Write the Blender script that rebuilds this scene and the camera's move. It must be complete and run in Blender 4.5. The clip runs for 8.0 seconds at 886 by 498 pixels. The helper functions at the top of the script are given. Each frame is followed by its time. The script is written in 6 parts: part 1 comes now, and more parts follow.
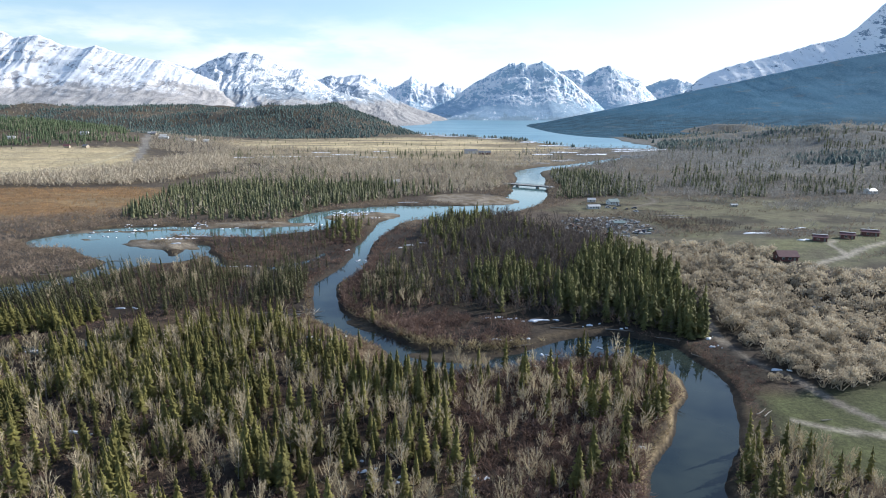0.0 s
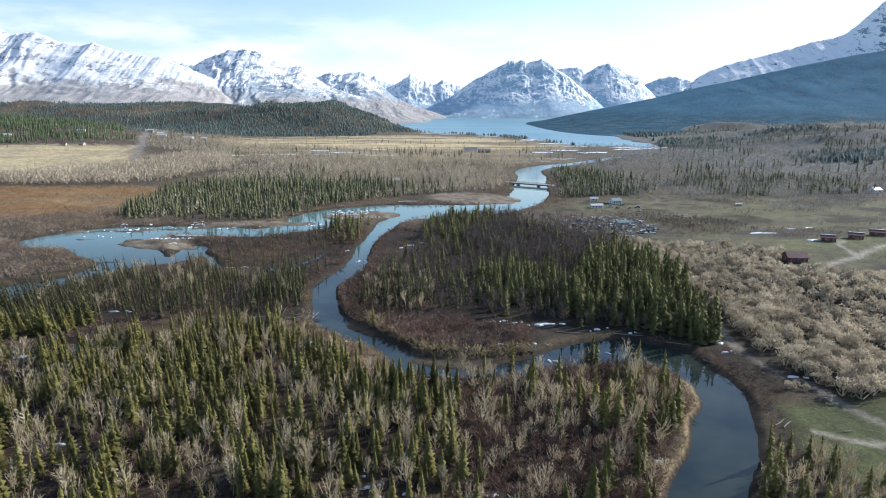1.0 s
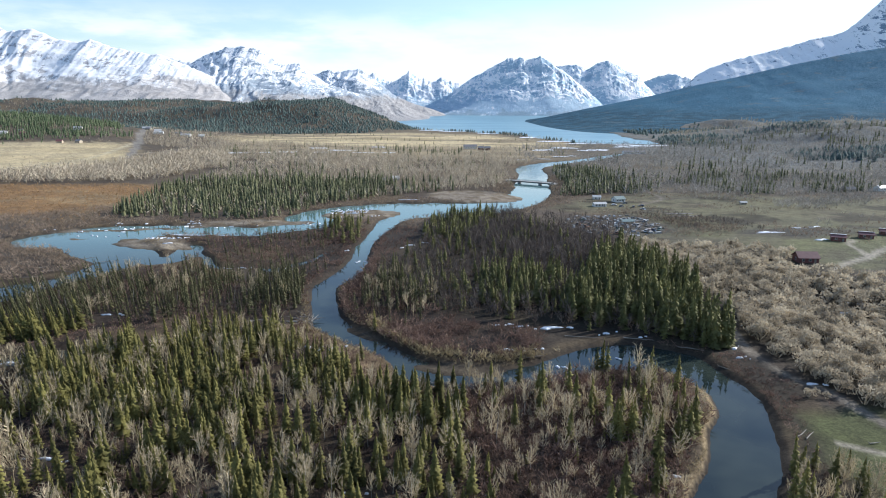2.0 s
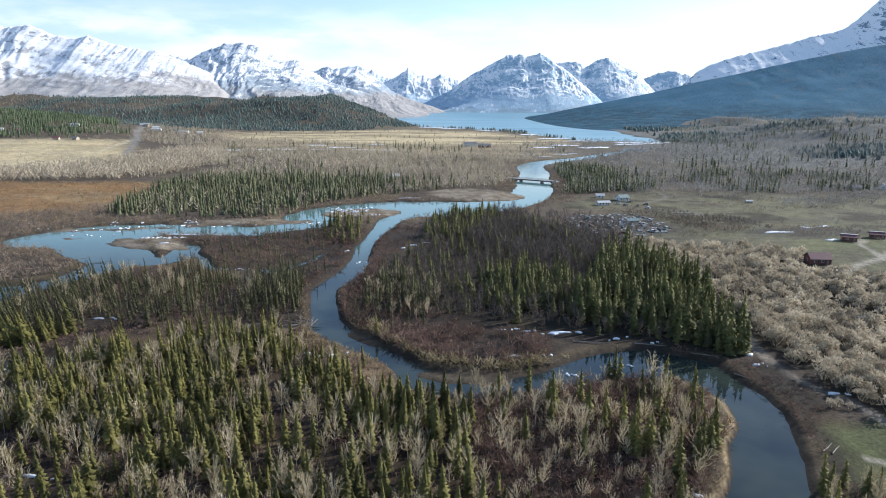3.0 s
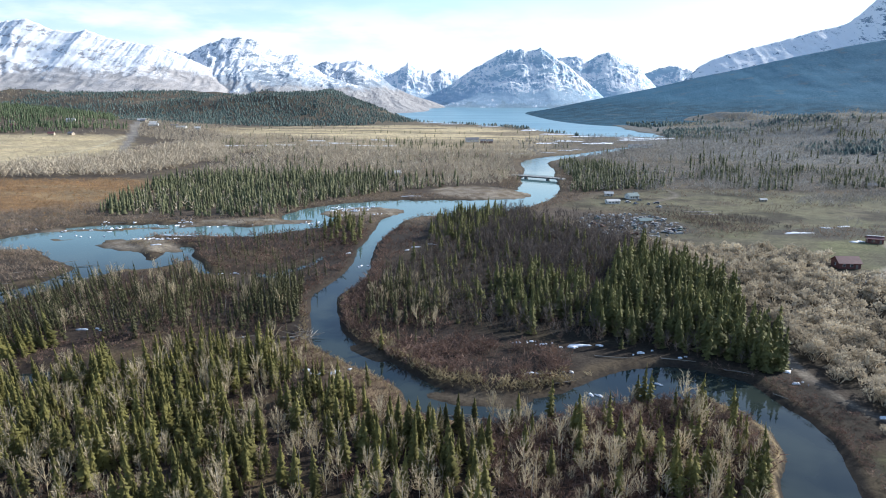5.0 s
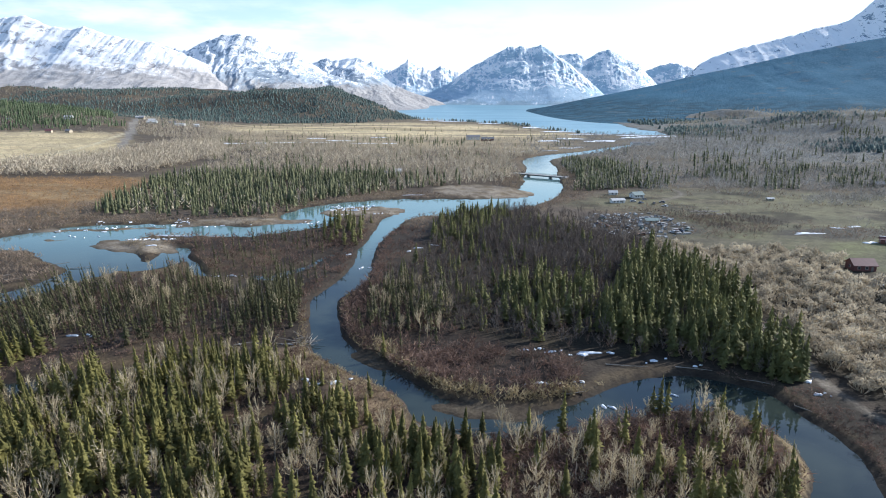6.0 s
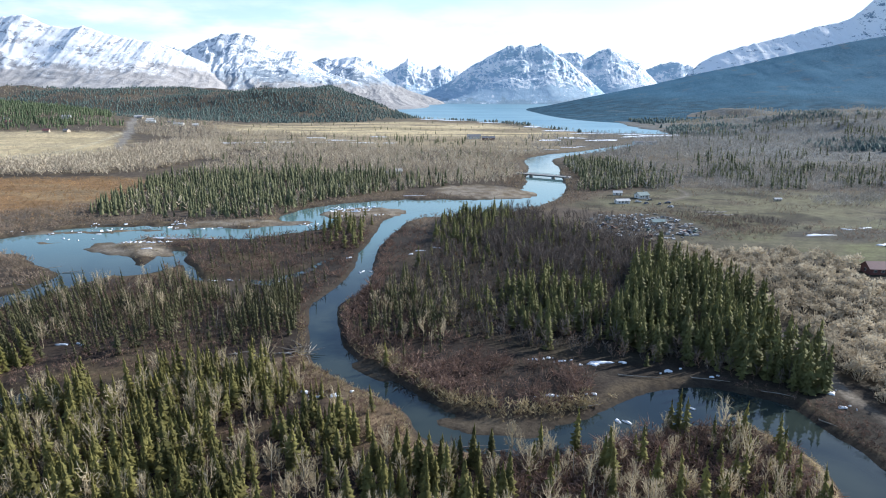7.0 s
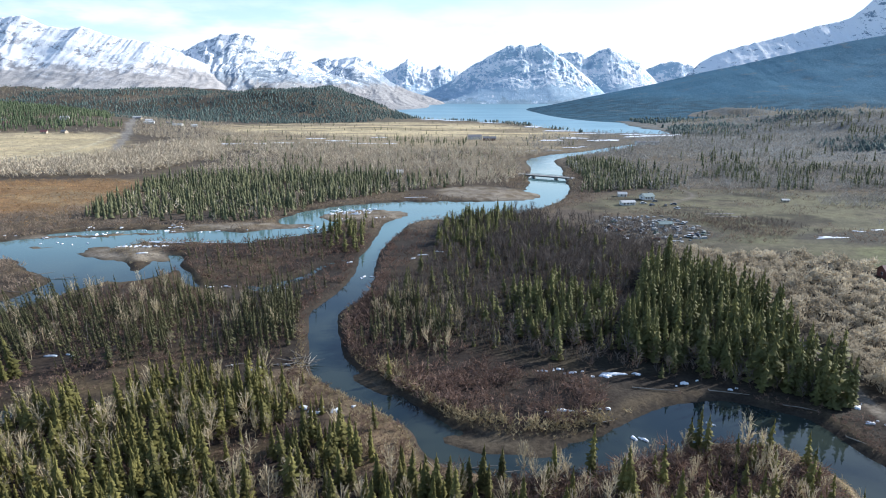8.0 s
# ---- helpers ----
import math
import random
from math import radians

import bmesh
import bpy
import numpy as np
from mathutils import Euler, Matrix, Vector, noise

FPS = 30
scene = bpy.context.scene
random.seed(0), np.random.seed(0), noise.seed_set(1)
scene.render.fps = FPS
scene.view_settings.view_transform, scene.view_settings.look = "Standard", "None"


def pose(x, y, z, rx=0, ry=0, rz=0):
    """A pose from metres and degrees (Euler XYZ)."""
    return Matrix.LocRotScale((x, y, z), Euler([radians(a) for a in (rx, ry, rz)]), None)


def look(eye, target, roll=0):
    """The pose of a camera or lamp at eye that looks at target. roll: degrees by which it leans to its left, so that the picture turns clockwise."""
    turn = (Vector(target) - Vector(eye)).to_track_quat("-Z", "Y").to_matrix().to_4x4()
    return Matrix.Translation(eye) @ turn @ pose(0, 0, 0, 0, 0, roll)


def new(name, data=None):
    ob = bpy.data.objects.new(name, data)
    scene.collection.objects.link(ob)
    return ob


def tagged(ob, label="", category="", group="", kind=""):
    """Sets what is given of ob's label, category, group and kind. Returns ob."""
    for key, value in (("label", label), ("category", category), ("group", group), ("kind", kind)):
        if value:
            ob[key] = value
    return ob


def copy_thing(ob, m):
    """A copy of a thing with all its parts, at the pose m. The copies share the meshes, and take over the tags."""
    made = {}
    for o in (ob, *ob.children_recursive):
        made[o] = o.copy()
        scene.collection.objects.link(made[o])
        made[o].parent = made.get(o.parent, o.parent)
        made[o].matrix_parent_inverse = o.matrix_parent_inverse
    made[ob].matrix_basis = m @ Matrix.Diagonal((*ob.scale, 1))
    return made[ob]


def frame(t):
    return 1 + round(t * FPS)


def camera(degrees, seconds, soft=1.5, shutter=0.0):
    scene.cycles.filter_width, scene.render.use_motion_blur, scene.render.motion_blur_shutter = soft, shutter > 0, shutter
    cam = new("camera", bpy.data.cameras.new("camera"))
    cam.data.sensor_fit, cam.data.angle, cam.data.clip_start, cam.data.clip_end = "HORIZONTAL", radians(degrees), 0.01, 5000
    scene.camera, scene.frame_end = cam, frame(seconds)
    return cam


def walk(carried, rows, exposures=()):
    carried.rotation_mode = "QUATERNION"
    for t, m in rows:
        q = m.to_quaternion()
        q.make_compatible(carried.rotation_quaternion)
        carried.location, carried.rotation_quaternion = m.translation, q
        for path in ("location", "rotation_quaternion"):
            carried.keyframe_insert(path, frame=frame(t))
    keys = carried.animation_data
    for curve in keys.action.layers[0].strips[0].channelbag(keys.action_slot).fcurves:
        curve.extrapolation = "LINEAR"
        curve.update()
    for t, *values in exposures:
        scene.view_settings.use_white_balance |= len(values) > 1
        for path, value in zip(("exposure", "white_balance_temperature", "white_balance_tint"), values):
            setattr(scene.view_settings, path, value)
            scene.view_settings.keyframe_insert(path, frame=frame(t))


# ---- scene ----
cam = camera(69.0, 8.0, soft=1.0)
PATH = [
    (0, (0.00, 0.00, 80.00), (-0.00, 97.77, 59.00), 0.14),
    (0.5, (-0.75, 3.66, 80.01), (-0.66, 101.40, 58.87), 0.16),
    (1, (-1.71, 7.53, 79.84), (-1.48, 105.23, 58.52), 0.19),
    (1.5, (-2.61, 11.52, 79.58), (-2.27, 109.18, 58.09), 0.19),
    (3, (-5.32, 23.86, 79.31), (-4.70, 121.38, 57.18), 0.25),
    (3.5, (-6.14, 28.25, 79.22), (-5.51, 125.72, 56.90), 0.26),
    (4, (-6.98, 32.37, 79.30), (-6.34, 129.80, 56.79), 0.28),
    (4.5, (-7.86, 36.66, 79.20), (-7.19, 134.06, 56.55), 0.28),
    (6, (-10.12, 49.54, 79.05), (-9.38, 146.81, 55.82), 0.31),
    (6.5, (-10.87, 53.85, 78.94), (-10.13, 151.09, 55.61), 0.29),
    (7, (-11.53, 58.16, 78.87), (-10.77, 155.39, 55.51), 0.25),
    (7.5, (-12.27, 62.36, 78.82), (-11.50, 159.59, 55.45), 0.19),
    (8, (-12.96, 66.60, 78.83), (-12.20, 163.84, 55.48), 0.13),
]
walk(cam, [(t, look(eye, target, roll)) for t, eye, target, roll in PATH], [(0.0, 0.27, 6050, 9.8), (8.0, 0.40, 5950, 9.8)])

# ---- world, sun, exposure ----
SUN_ELEVATION, SUN_AZIMUTH = 27.0, 63.0  # degrees; azimuth clockwise from straight ahead


def build_world():
    world = bpy.data.worlds.new("world")
    scene.world = world
    world.use_nodes = True
    nt = world.node_tree
    nt.nodes.clear()
    out = nt.nodes.new("ShaderNodeOutputWorld")
    bg = nt.nodes.new("ShaderNodeBackground")
    sky = nt.nodes.new("ShaderNodeTexSky")
    sky.sky_type = "NISHITA"
    sky.sun_disc = False
    sky.sun_elevation = radians(SUN_ELEVATION)
    sky.sun_rotation = radians(SUN_AZIMUTH)
    sky.air_density, sky.dust_density, sky.ozone_density = 1.0, 0.5, 1.3
    # thin broken cloud: noise over the sky's dome, thickest low over the mountains
    tc = nt.nodes.new("ShaderNodeTexCoord")
    mp = nt.nodes.new("ShaderNodeMapping")
    mp.inputs["Scale"].default_value = (3.8, 3.8, 15.0)
    mp.inputs["Location"].default_value = (0.4, 1.7, 0.15)
    no = nt.nodes.new("ShaderNodeTexNoise")
    no.inputs["Scale"].default_value = 1.6
    no.inputs["Detail"].default_value = 7.0
    no.inputs["Roughness"].default_value = 0.55
    ramp = nt.nodes.new("ShaderNodeMapRange")
    ramp.interpolation_type = "SMOOTHSTEP"
    ramp.inputs["From Min"].default_value = 0.34
    ramp.inputs["From Max"].default_value = 0.60
    sep = nt.nodes.new("ShaderNodeSeparateXYZ")
    band = nt.nodes.new("ShaderNodeMapRange")
    band.interpolation_type = "SMOOTHSTEP"
    band.inputs["From Min"].default_value = 0.150
    band.inputs["From Max"].default_value = 0.085
    band.inputs["To Min"].default_value = 0.05
    mul = nt.nodes.new("ShaderNodeMath")
    mul.operation = "MULTIPLY"
    mix = nt.nodes.new("ShaderNodeMix")
    mix.data_type = "RGBA"
    mix.inputs["B"].default_value = (5.8, 6.15, 6.4, 1)
    nt.links.new(tc.outputs["Generated"], mp.inputs["Vector"])
    nt.links.new(mp.outputs["Vector"], no.inputs["Vector"])
    nt.links.new(no.outputs["Fac"], ramp.inputs["Value"])
    nt.links.new(tc.outputs["Generated"], sep.inputs["Vector"])
    nt.links.new(sep.outputs["Z"], band.inputs["Value"])
    nt.links.new(ramp.outputs["Result"], mul.inputs[0])
    nt.links.new(band.outputs["Result"], mul.inputs[1])
    nt.links.new(mul.outputs["Value"], mix.inputs["Factor"])
    nt.links.new(sky.outputs["Color"], mix.inputs["A"])
    nt.links.new(mix.outputs["Result"], bg.inputs["Color"])
    bg.inputs["Strength"].default_value = 0.15
    nt.links.new(bg.outputs["Background"], out.inputs["Surface"])


build_world()
sun_data = bpy.data.lights.new("sun", "SUN")
sun_data.energy = 5.0
sun_data.angle = radians(0.6)
sun_data.color = (1.0, 0.94, 0.85)
sun = new("sun", sun_data)
toward = Vector((math.sin(radians(SUN_AZIMUTH)) * math.cos(radians(SUN_ELEVATION)),
                 math.cos(radians(SUN_AZIMUTH)) * math.cos(radians(SUN_ELEVATION)),
                 math.sin(radians(SUN_ELEVATION))))
sun.matrix_world = look(toward * 300 + Vector((0, 200, 0)), (0, 200, 0))

# ---- number helpers ----
RNG = np.random.default_rng(7)
LATTICE = np.random.default_rng(11).random((256, 256))


def vnoise(x, y, seed=0):
    """Smooth value noise, 0 to 1."""
    x, y = np.asarray(x, float) + seed * 17.31, np.asarray(y, float) + seed * 9.77
    xi, yi = np.floor(x).astype(int), np.floor(y).astype(int)
    fx, fy = x - xi, y - yi
    fx, fy = fx * fx * (3 - 2 * fx), fy * fy * (3 - 2 * fy)
    a, b = LATTICE[xi & 255, yi & 255], LATTICE[(xi + 1) & 255, yi & 255]
    c, d = LATTICE[xi & 255, (yi + 1) & 255], LATTICE[(xi + 1) & 255, (yi + 1) & 255]
    return (a * (1 - fx) + b * fx) * (1 - fy) + (c * (1 - fx) + d * fx) * fy


def fbm(x, y, octaves=4, seed=0, gain=0.5):
    total, amp, norm = 0.0, 1.0, 0.0
    for o in range(octaves):
        total = total + amp * vnoise(x * 2 ** o, y * 2 ** o, seed + o)
        norm += amp
        amp *= gain
    return total / norm


def ridged(x, y, octaves=5, seed=0, gain=0.5):
    total, amp, norm = 0.0, 1.0, 0.0
    for o in range(octaves):
        total = total + amp * (1 - np.abs(2 * vnoise(x * 2 ** o, y * 2 ** o, seed + o) - 1))
        norm += amp
        amp *= gain
    return total / norm


def smooth(a, b, v):
    t = np.clip((v - a) / (b - a), 0, 1)
    return t * t * (3 - 2 * t)


def spline(points, steps=12):
    """Catmull-Rom through the points."""
    p = np.array(points, float)
    p = np.vstack([2 * p[0] - p[1], p, 2 * p[-1] - p[-2]])
    t = np.linspace(0, 1, steps, endpoint=False)[:, None]
    out = []
    for i in range(1, len(p) - 2):
        a, b, c, d = p[i - 1], p[i], p[i + 1], p[i + 2]
        out.append(0.5 * (2 * b + (c - a) * t + (2 * a - 5 * b + 4 * c - d) * t ** 2 + (3 * b - a - 3 * c + d) * t ** 3))
    return np.vstack(out + [p[-2:-1]])


def polygon_distance(x, y, poly):
    """Signed distance to a polygon, positive inside."""
    x, y = np.asarray(x, float), np.asarray(y, float)
    p = np.array(poly, float)
    best, inside = np.full(x.shape, 1e12), np.zeros(x.shape, bool)
    for (ax, ay), (bx, by) in zip(p, np.roll(p, -1, axis=0)):
        dx, dy = bx - ax, by - ay
        t = np.clip(((x - ax) * dx + (y - ay) * dy) / (dx * dx + dy * dy + 1e-9), 0, 1)
        best = np.minimum(best, (x - ax - t * dx) ** 2 + (y - ay - t * dy) ** 2)
        if dy != 0:
            hit = ((ay > y) != (by > y)) & (x < dx * (y - ay) / dy + ax)
            inside ^= hit
    return np.where(inside, 1, -1) * np.sqrt(best)


def strip_distance(x, y, line):
    """Signed distance to a strip of varying half width along a spline of (x, y, half width), positive inside."""
    x, y = np.asarray(x, float), np.asarray(y, float)
    line = np.asarray(line)
    best = np.full(x.shape, -1e6)
    near = (x > line[:, 0].min() - 90) & (x < line[:, 0].max() + 90) & (y > line[:, 1].min() - 90) & (y < line[:, 1].max() + 90)
    qx, qy = x[near], y[near]
    got = np.full(qx.shape, -1e6)
    for (ax, ay, aw), (bx, by, bw) in zip(line[:-1], line[1:]):
        dx, dy = bx - ax, by - ay
        t = np.clip(((qx - ax) * dx + (qy - ay) * dy) / (dx * dx + dy * dy + 1e-9), 0, 1)
        got = np.maximum(got, aw + (bw - aw) * t - np.hypot(qx - ax - t * dx, qy - ay - t * dy))
    best[near] = got
    return best


def oval(x, y, cx, cy, a, b, turn=0.0):
    """About the signed distance to an ellipse, positive inside."""
    c, s = math.cos(radians(turn)), math.sin(radians(turn))
    u, v = (x - cx) * c + (y - cy) * s, -(x - cx) * s + (y - cy) * c
    return (1 - np.sqrt((u / a) ** 2 + (v / b) ** 2)) * min(a, b)


# ---- the plan ----
MAIN_RIVER = spline([(300, 1110, 8), (200, 975, 14), (150, 925, 16), (113, 860, 17), (105, 770, 17), (92, 697, 17), (84, 630, 18),
                     (65, 565, 20), (30, 525, 26), (-10, 512, 36), (-50, 512, 30), (-88, 487, 24), (-95, 450, 18), (-120, 424, 14),
                     (-150, 425, 16), (-185, 426, 18), (-212, 408, 32), (-236, 394, 22)])
WEST_CHANNEL = spline([(-215, 395, 20), (-188, 366, 19), (-168, 346, 15), (-172, 322, 8), (-176, 305, 8), (-186, 292, 10), (-200, 272, 14),
                       (-240, 250, 15), (-300, 215, 15), (-420, 160, 16)])
POND_ARM = spline([(-152, 372, 4), (-145, 374, 7), (-142, 350, 8), (-150, 342, 9)])
CREEK = spline([(-25, 485, 9), (-38, 462, 8), (-41, 437, 6.5), (-45, 404, 4.4), (-47.5, 376, 4.2), (-46, 345, 4.6), (-48, 318, 6), (-54, 296, 5.6),
                (-52.4, 277, 5.3), (-49, 258, 5.2), (-44, 243, 6.4), (-37, 233.5, 6.2), (-28.5, 224.5, 5.0), (-21.5, 217, 4.2), (-14.5, 208, 4.8), (-9.0, 199.8, 7.4), (0, 195, 6.8),
                (12.5, 194, 6.4), (24, 197, 6), (35, 203, 6.8), (47, 210, 9.5), (60, 211.5, 11), (71, 207, 9.6), (76.5, 195, 7.6), (78.8, 183, 6.2), (76.5, 171, 6.2), (70, 157, 8), (64.5, 145, 7.5),
                (57.5, 134, 7.5), (52, 121, 8.3), (47, 100, 9), (42, 70, 9), (30, 20, 10), (10, -60, 10)])
BACK_CHANNEL = spline([(-54, 374, 1.2), (-65.8, 362, 1.5), (-71, 344, 1.8), (-77.6, 334, 2.8), (-85, 323, 3.0), (-95, 328, 1.1), (-108.7, 325.6, 1.0), (-119.4, 332, 2.4), (-126, 346, 2.0), (-133, 356, 1.4)])
UNDERCUT_SHADE = spline([(-4, 250, 0.5), (8, 242.5, 0.8), (17, 239.5, 0.9), (29, 236, 1.0), (39, 230, 1.2), (50, 228, 1.1), (61, 229, 1.0), (72, 224.5, 0.8)])
MUD_FLAT = [(22, 213), (31, 209), (38, 212), (45, 221), (57, 224), (68, 224), (62, 230), (50, 229), (38, 231), (30, 235), (20, 238), (30, 230), (34, 224), (29, 216)]
MOUTH_GRAVEL = [(-39, 358), (-39, 395), (-30, 437), (-17, 456), (-15, 425), (-16, 395), (-28, 355)]
WEST_GRAVEL = [(-56, 300), (-52, 335), (-53, 352), (-63, 346), (-66, 328), (-63, 308)]
TIP_BRUSH = [(-54, 248), (-36, 228), (-24, 219), (-17, 204), (-19, 190), (-2, 189), (2, 181), (-22, 183), (-31, 200), (-46, 218), (-64, 236)]
OLD_CHANNEL = spline([(-54, 245, 1.5), (-70, 240, 2), (-90, 230, 2.4), (-111, 219, 3), (-125, 214, 4), (-148, 205, 5.5), (-190, 188, 6), (-260, 170, 7)])
LAKE = [(474, 1383), (300, 1440), (182, 1822), (-82, 2140), (-224, 2755), (-330, 4000), (-320, 4960), (1100, 4960), (760, 4300), (604, 3690),
        (539, 2904), (498, 2175), (483, 1770), (474, 1540)]
TRACK = spline([(104, 262, 1.6), (101, 236, 1.8), (98, 219, 2.0), (98, 204, 2.0), (101, 192, 1.8), (106, 183, 1.7), (108, 171, 1.6), (111, 161, 1.6), (118, 146, 1.6), (130, 120, 1.6)])
SIDE_TRACK = spline([(92, 155, 1.0), (100, 150, 1.3), (110, 147, 1.4), (123, 140, 1.5)])
FIELD_TRACK = spline([(178, 303, 1.8), (194, 318, 2.0), (213, 331, 2.0), (228, 345, 2.0), (256, 366, 2.0), (300, 398, 2.0)])
CABIN_TRACK = spline([(213, 331, 1.6), (217, 345, 1.6), (221, 361, 1.6), (232, 374, 1.8)])
FARM_TRACK = spline([(159, 536, 2.0), (189, 572, 2.0), (190, 624, 2.2), (178, 690, 2.2)])
HIGHWAY = spline([(-430, 930, 5), (-482, 1018, 6), (-555, 1200, 7), (-625, 1370, 8), (-685, 1520, 8), (-740, 1700, 8)])
MEADOW_TRACK = spline([(-575, 740, 3), (-553, 806, 3), (-521, 886, 3), (-528, 1000, 3), (-560, 1140, 3.5), (-590, 1260, 3.5)])
HAY_FIELD = [(-520, 1560), (-420, 1760), (-94, 1880), (120, 1750), (262, 1420), (246, 1315), (60, 1240), (-185, 1298), (-432, 1407)]
WEST_MEADOW = [(-720, 735), (-510, 760), (-440, 900), (-470, 1010), (-600, 1250), (-800, 1200), (-1100, 900)]
RED_MARSH = [(-460, 655), (-300, 660), (-262, 600), (-250, 540), (-280, 500), (-330, 470), (-420, 470)]
EAST_FIELD = [(85, 520), (130, 570), (195, 606), (300, 590), (420, 575), (420, 470), (330, 390), (236, 325), (190, 312), (180, 332), (166, 356), (148, 371), (128, 380), (114, 398), (120, 425), (140, 470)]
GREEN_SWARD = [(150, 400), (196, 408), (250, 440), (310, 480), (350, 430), (300, 372), (236, 325), (190, 312), (178, 334), (164, 360)]
CLEARING = [(89, 172), (107, 172), (135, 182), (150, 150), (130, 120), (97, 127), (86, 134), (81, 146)]
SHRUB_BELT = [(106, 388), (126, 374), (146, 366), (162, 352), (175, 330), (180, 308), (183, 290), (215, 280), (215, 235), (136, 183), (124, 175), (109, 172), (105, 184),
              (102, 212), (111, 268), (97, 320)]
NEAR_WOOD = [(-56, 240), (-90, 226), (-125, 209), (-250, 178), (-250, -60), (12, -60), (28, 20), (38, 100), (40, 112), (47, 135), (53, 148), (60, 160), (68, 171), (66, 190),
             (58, 203), (44, 200), (30, 193), (15, 188), (-4, 188), (-17, 190), (-22, 200), (-36, 216)]
NORTH_BAND = [(-172, 290), (-156, 322), (-125, 330), (-95, 300), (-62, 305), (-64, 280), (-60, 250), (-77, 247), (-115, 240), (-135, 235), (-210, 240), (-210, 262)]
BRUSH_ISLE = [(-151, 378), (-129, 402), (-75, 420), (-55, 400), (-52, 330), (-60, 309), (-90, 315), (-134, 336)]
POINT_WOOD = [(-90, 452), (-52, 452), (-50, 385), (-70, 378)]
GROVE = [(-10, 262), (6, 250), (18, 244), (31, 240), (42, 236), (53, 233), (69, 227), (88, 215), (93, 216), (101, 245), (107, 290), (99, 330), (88, 362), (66, 420), (34, 484),
         (-4, 470), (-12, 420), (-17, 370), (-34, 300)]
FIR_CORE = [(14, 262), (40, 258), (55, 300), (30, 318), (11, 290)]
FIR_EDGE = [(43, 256), (57, 238), (73, 228), (88, 214), (96, 216), (102, 250), (106, 290), (99, 332), (95, 362), (72, 322), (56, 285)]
FIR_TOP = [(-14, 395), (-8, 455), (20, 486), (36, 474), (30, 440), (8, 382)]
BARE_TOP = [(30, 455), (36, 484), (54, 473), (66, 420), (100, 380), (95, 360), (72, 325), (54, 322), (32, 332), (8, 372)]
SOUTH_EAST_WOOD = [(68, 143), (85, 145), (96, 124), (120, 112), (125, 40), (58, 40), (61, 120)]
NORTH_STAND = [(-244, 484), (-262, 600), (-262, 812), (-170, 850), (-60, 700), (60, 700), (52, 640), (-23, 604), (-100, 532), (-110, 486), (-132, 464), (-165, 462), (-205, 466), (-236, 470)]
ASPEN_BAND = [(-600, 660), (-455, 665), (-300, 690), (-284, 900), (-392, 1175), (-430, 1000), (-425, 880), (-500, 745), (-700, 720)]
MIDDLE_FLAT = [(-284, 820), (-170, 850), (-60, 700), (68, 660), (80, 860), (120, 900), (220, 1120), (240, 1290), (60, 1230), (-185, 1280), (-400, 1380), (-392, 1175)]
BRIDGE_WOOD = [(101, 585), (120, 640), (128, 760), (140, 850), (160, 825), (243, 758), (256, 700), (184, 606)]
EAST_EDGE = [(35, 60), (46, 60), (50, 112), (56, 130), (64, 146), (72, 160), (76, 176), (70, 196), (60, 206), (56, 200), (64, 182), (62, 165), (52, 150), (42, 130)]
INNER_BRUSH = [(-46, 262), (-37, 246), (-24, 223), (4, 208), (18, 207), (28, 215), (33, 224), (29, 231), (14, 239), (2, 246), (-10, 262), (-34, 300), (-36, 360), (-40, 330), (-44, 290)]
EAST_BELT = [(208, 650), (300, 800), (520, 740), (600, 650), (436, 625), (276, 600)]
EAST_FLAT = [(165, 880), (240, 760), (300, 800), (520, 740), (900, 700), (1300, 900), (1200, 1500), (520, 1400), (453, 1300), (330, 1150), (240, 1000)]


def rise(y):
    """The valley floor's slow rise towards the lake's head."""
    return 34.0 * np.clip((np.asarray(y, float) - 1250) / 3700, 0, 1) ** 1.5


def water_distance(x, y):
    """Signed distance to open water, positive in it."""
    wob = (fbm(x / 9, y / 9, 3, 3) - 0.5) * 5
    d = strip_distance(x, y, MAIN_RIVER) + wob * 1.3
    d = np.maximum(d, strip_distance(x, y, WEST_CHANNEL) + wob)
    d = np.maximum(d, strip_distance(x, y, POND_ARM) + wob * 0.6)
    d = np.maximum(d, strip_distance(x, y, CREEK) + wob * 0.55)
    d = np.maximum(d, strip_distance(x, y, BACK_CHANNEL) + wob * 0.35)
    d = np.maximum(d, np.where(x < -118, strip_distance(x, y, OLD_CHANNEL) + wob * 0.5, -1e6))
    d = np.maximum(d, polygon_distance(x, y, LAKE) + (fbm(x / 60, y / 60, 3, 8) - 0.5) * 60)
    return d


def bar_distance(x, y):
    """Low gravel bars that stand out of the water, positive on them."""
    wob = (fbm(x / 7, y / 7, 3, 21) - 0.5) * 6
    d = oval(x, y, -62, 490, 28, 21, 15)
    d = np.maximum(d, oval(x, y, -170, 383, 26, 12, -25))
    d = np.maximum(d, oval(x, y, -128, 450, 40, 9, 8))
    d = np.maximum(d, oval(x, y, -196, 428, 34, 3.0, 12))
    d = np.maximum(d, oval(x, y, -226, 425, 15, 2.4, 18))
    d = np.maximum(d, oval(x, y, -220, 398, 6, 2.0, 18))
    d = np.maximum(d, oval(x, y, 26, 585, 42, 34, -20))
    d = np.maximum(d, oval(x, y, 1.0, 200.6, 11.5, 3.0, -13))
    d = np.maximum(d, oval(x, y, -31, 233, 7, 2.4, -48))
    return d + wob * (0.35 + 0.65 * smooth(250, 330, y))


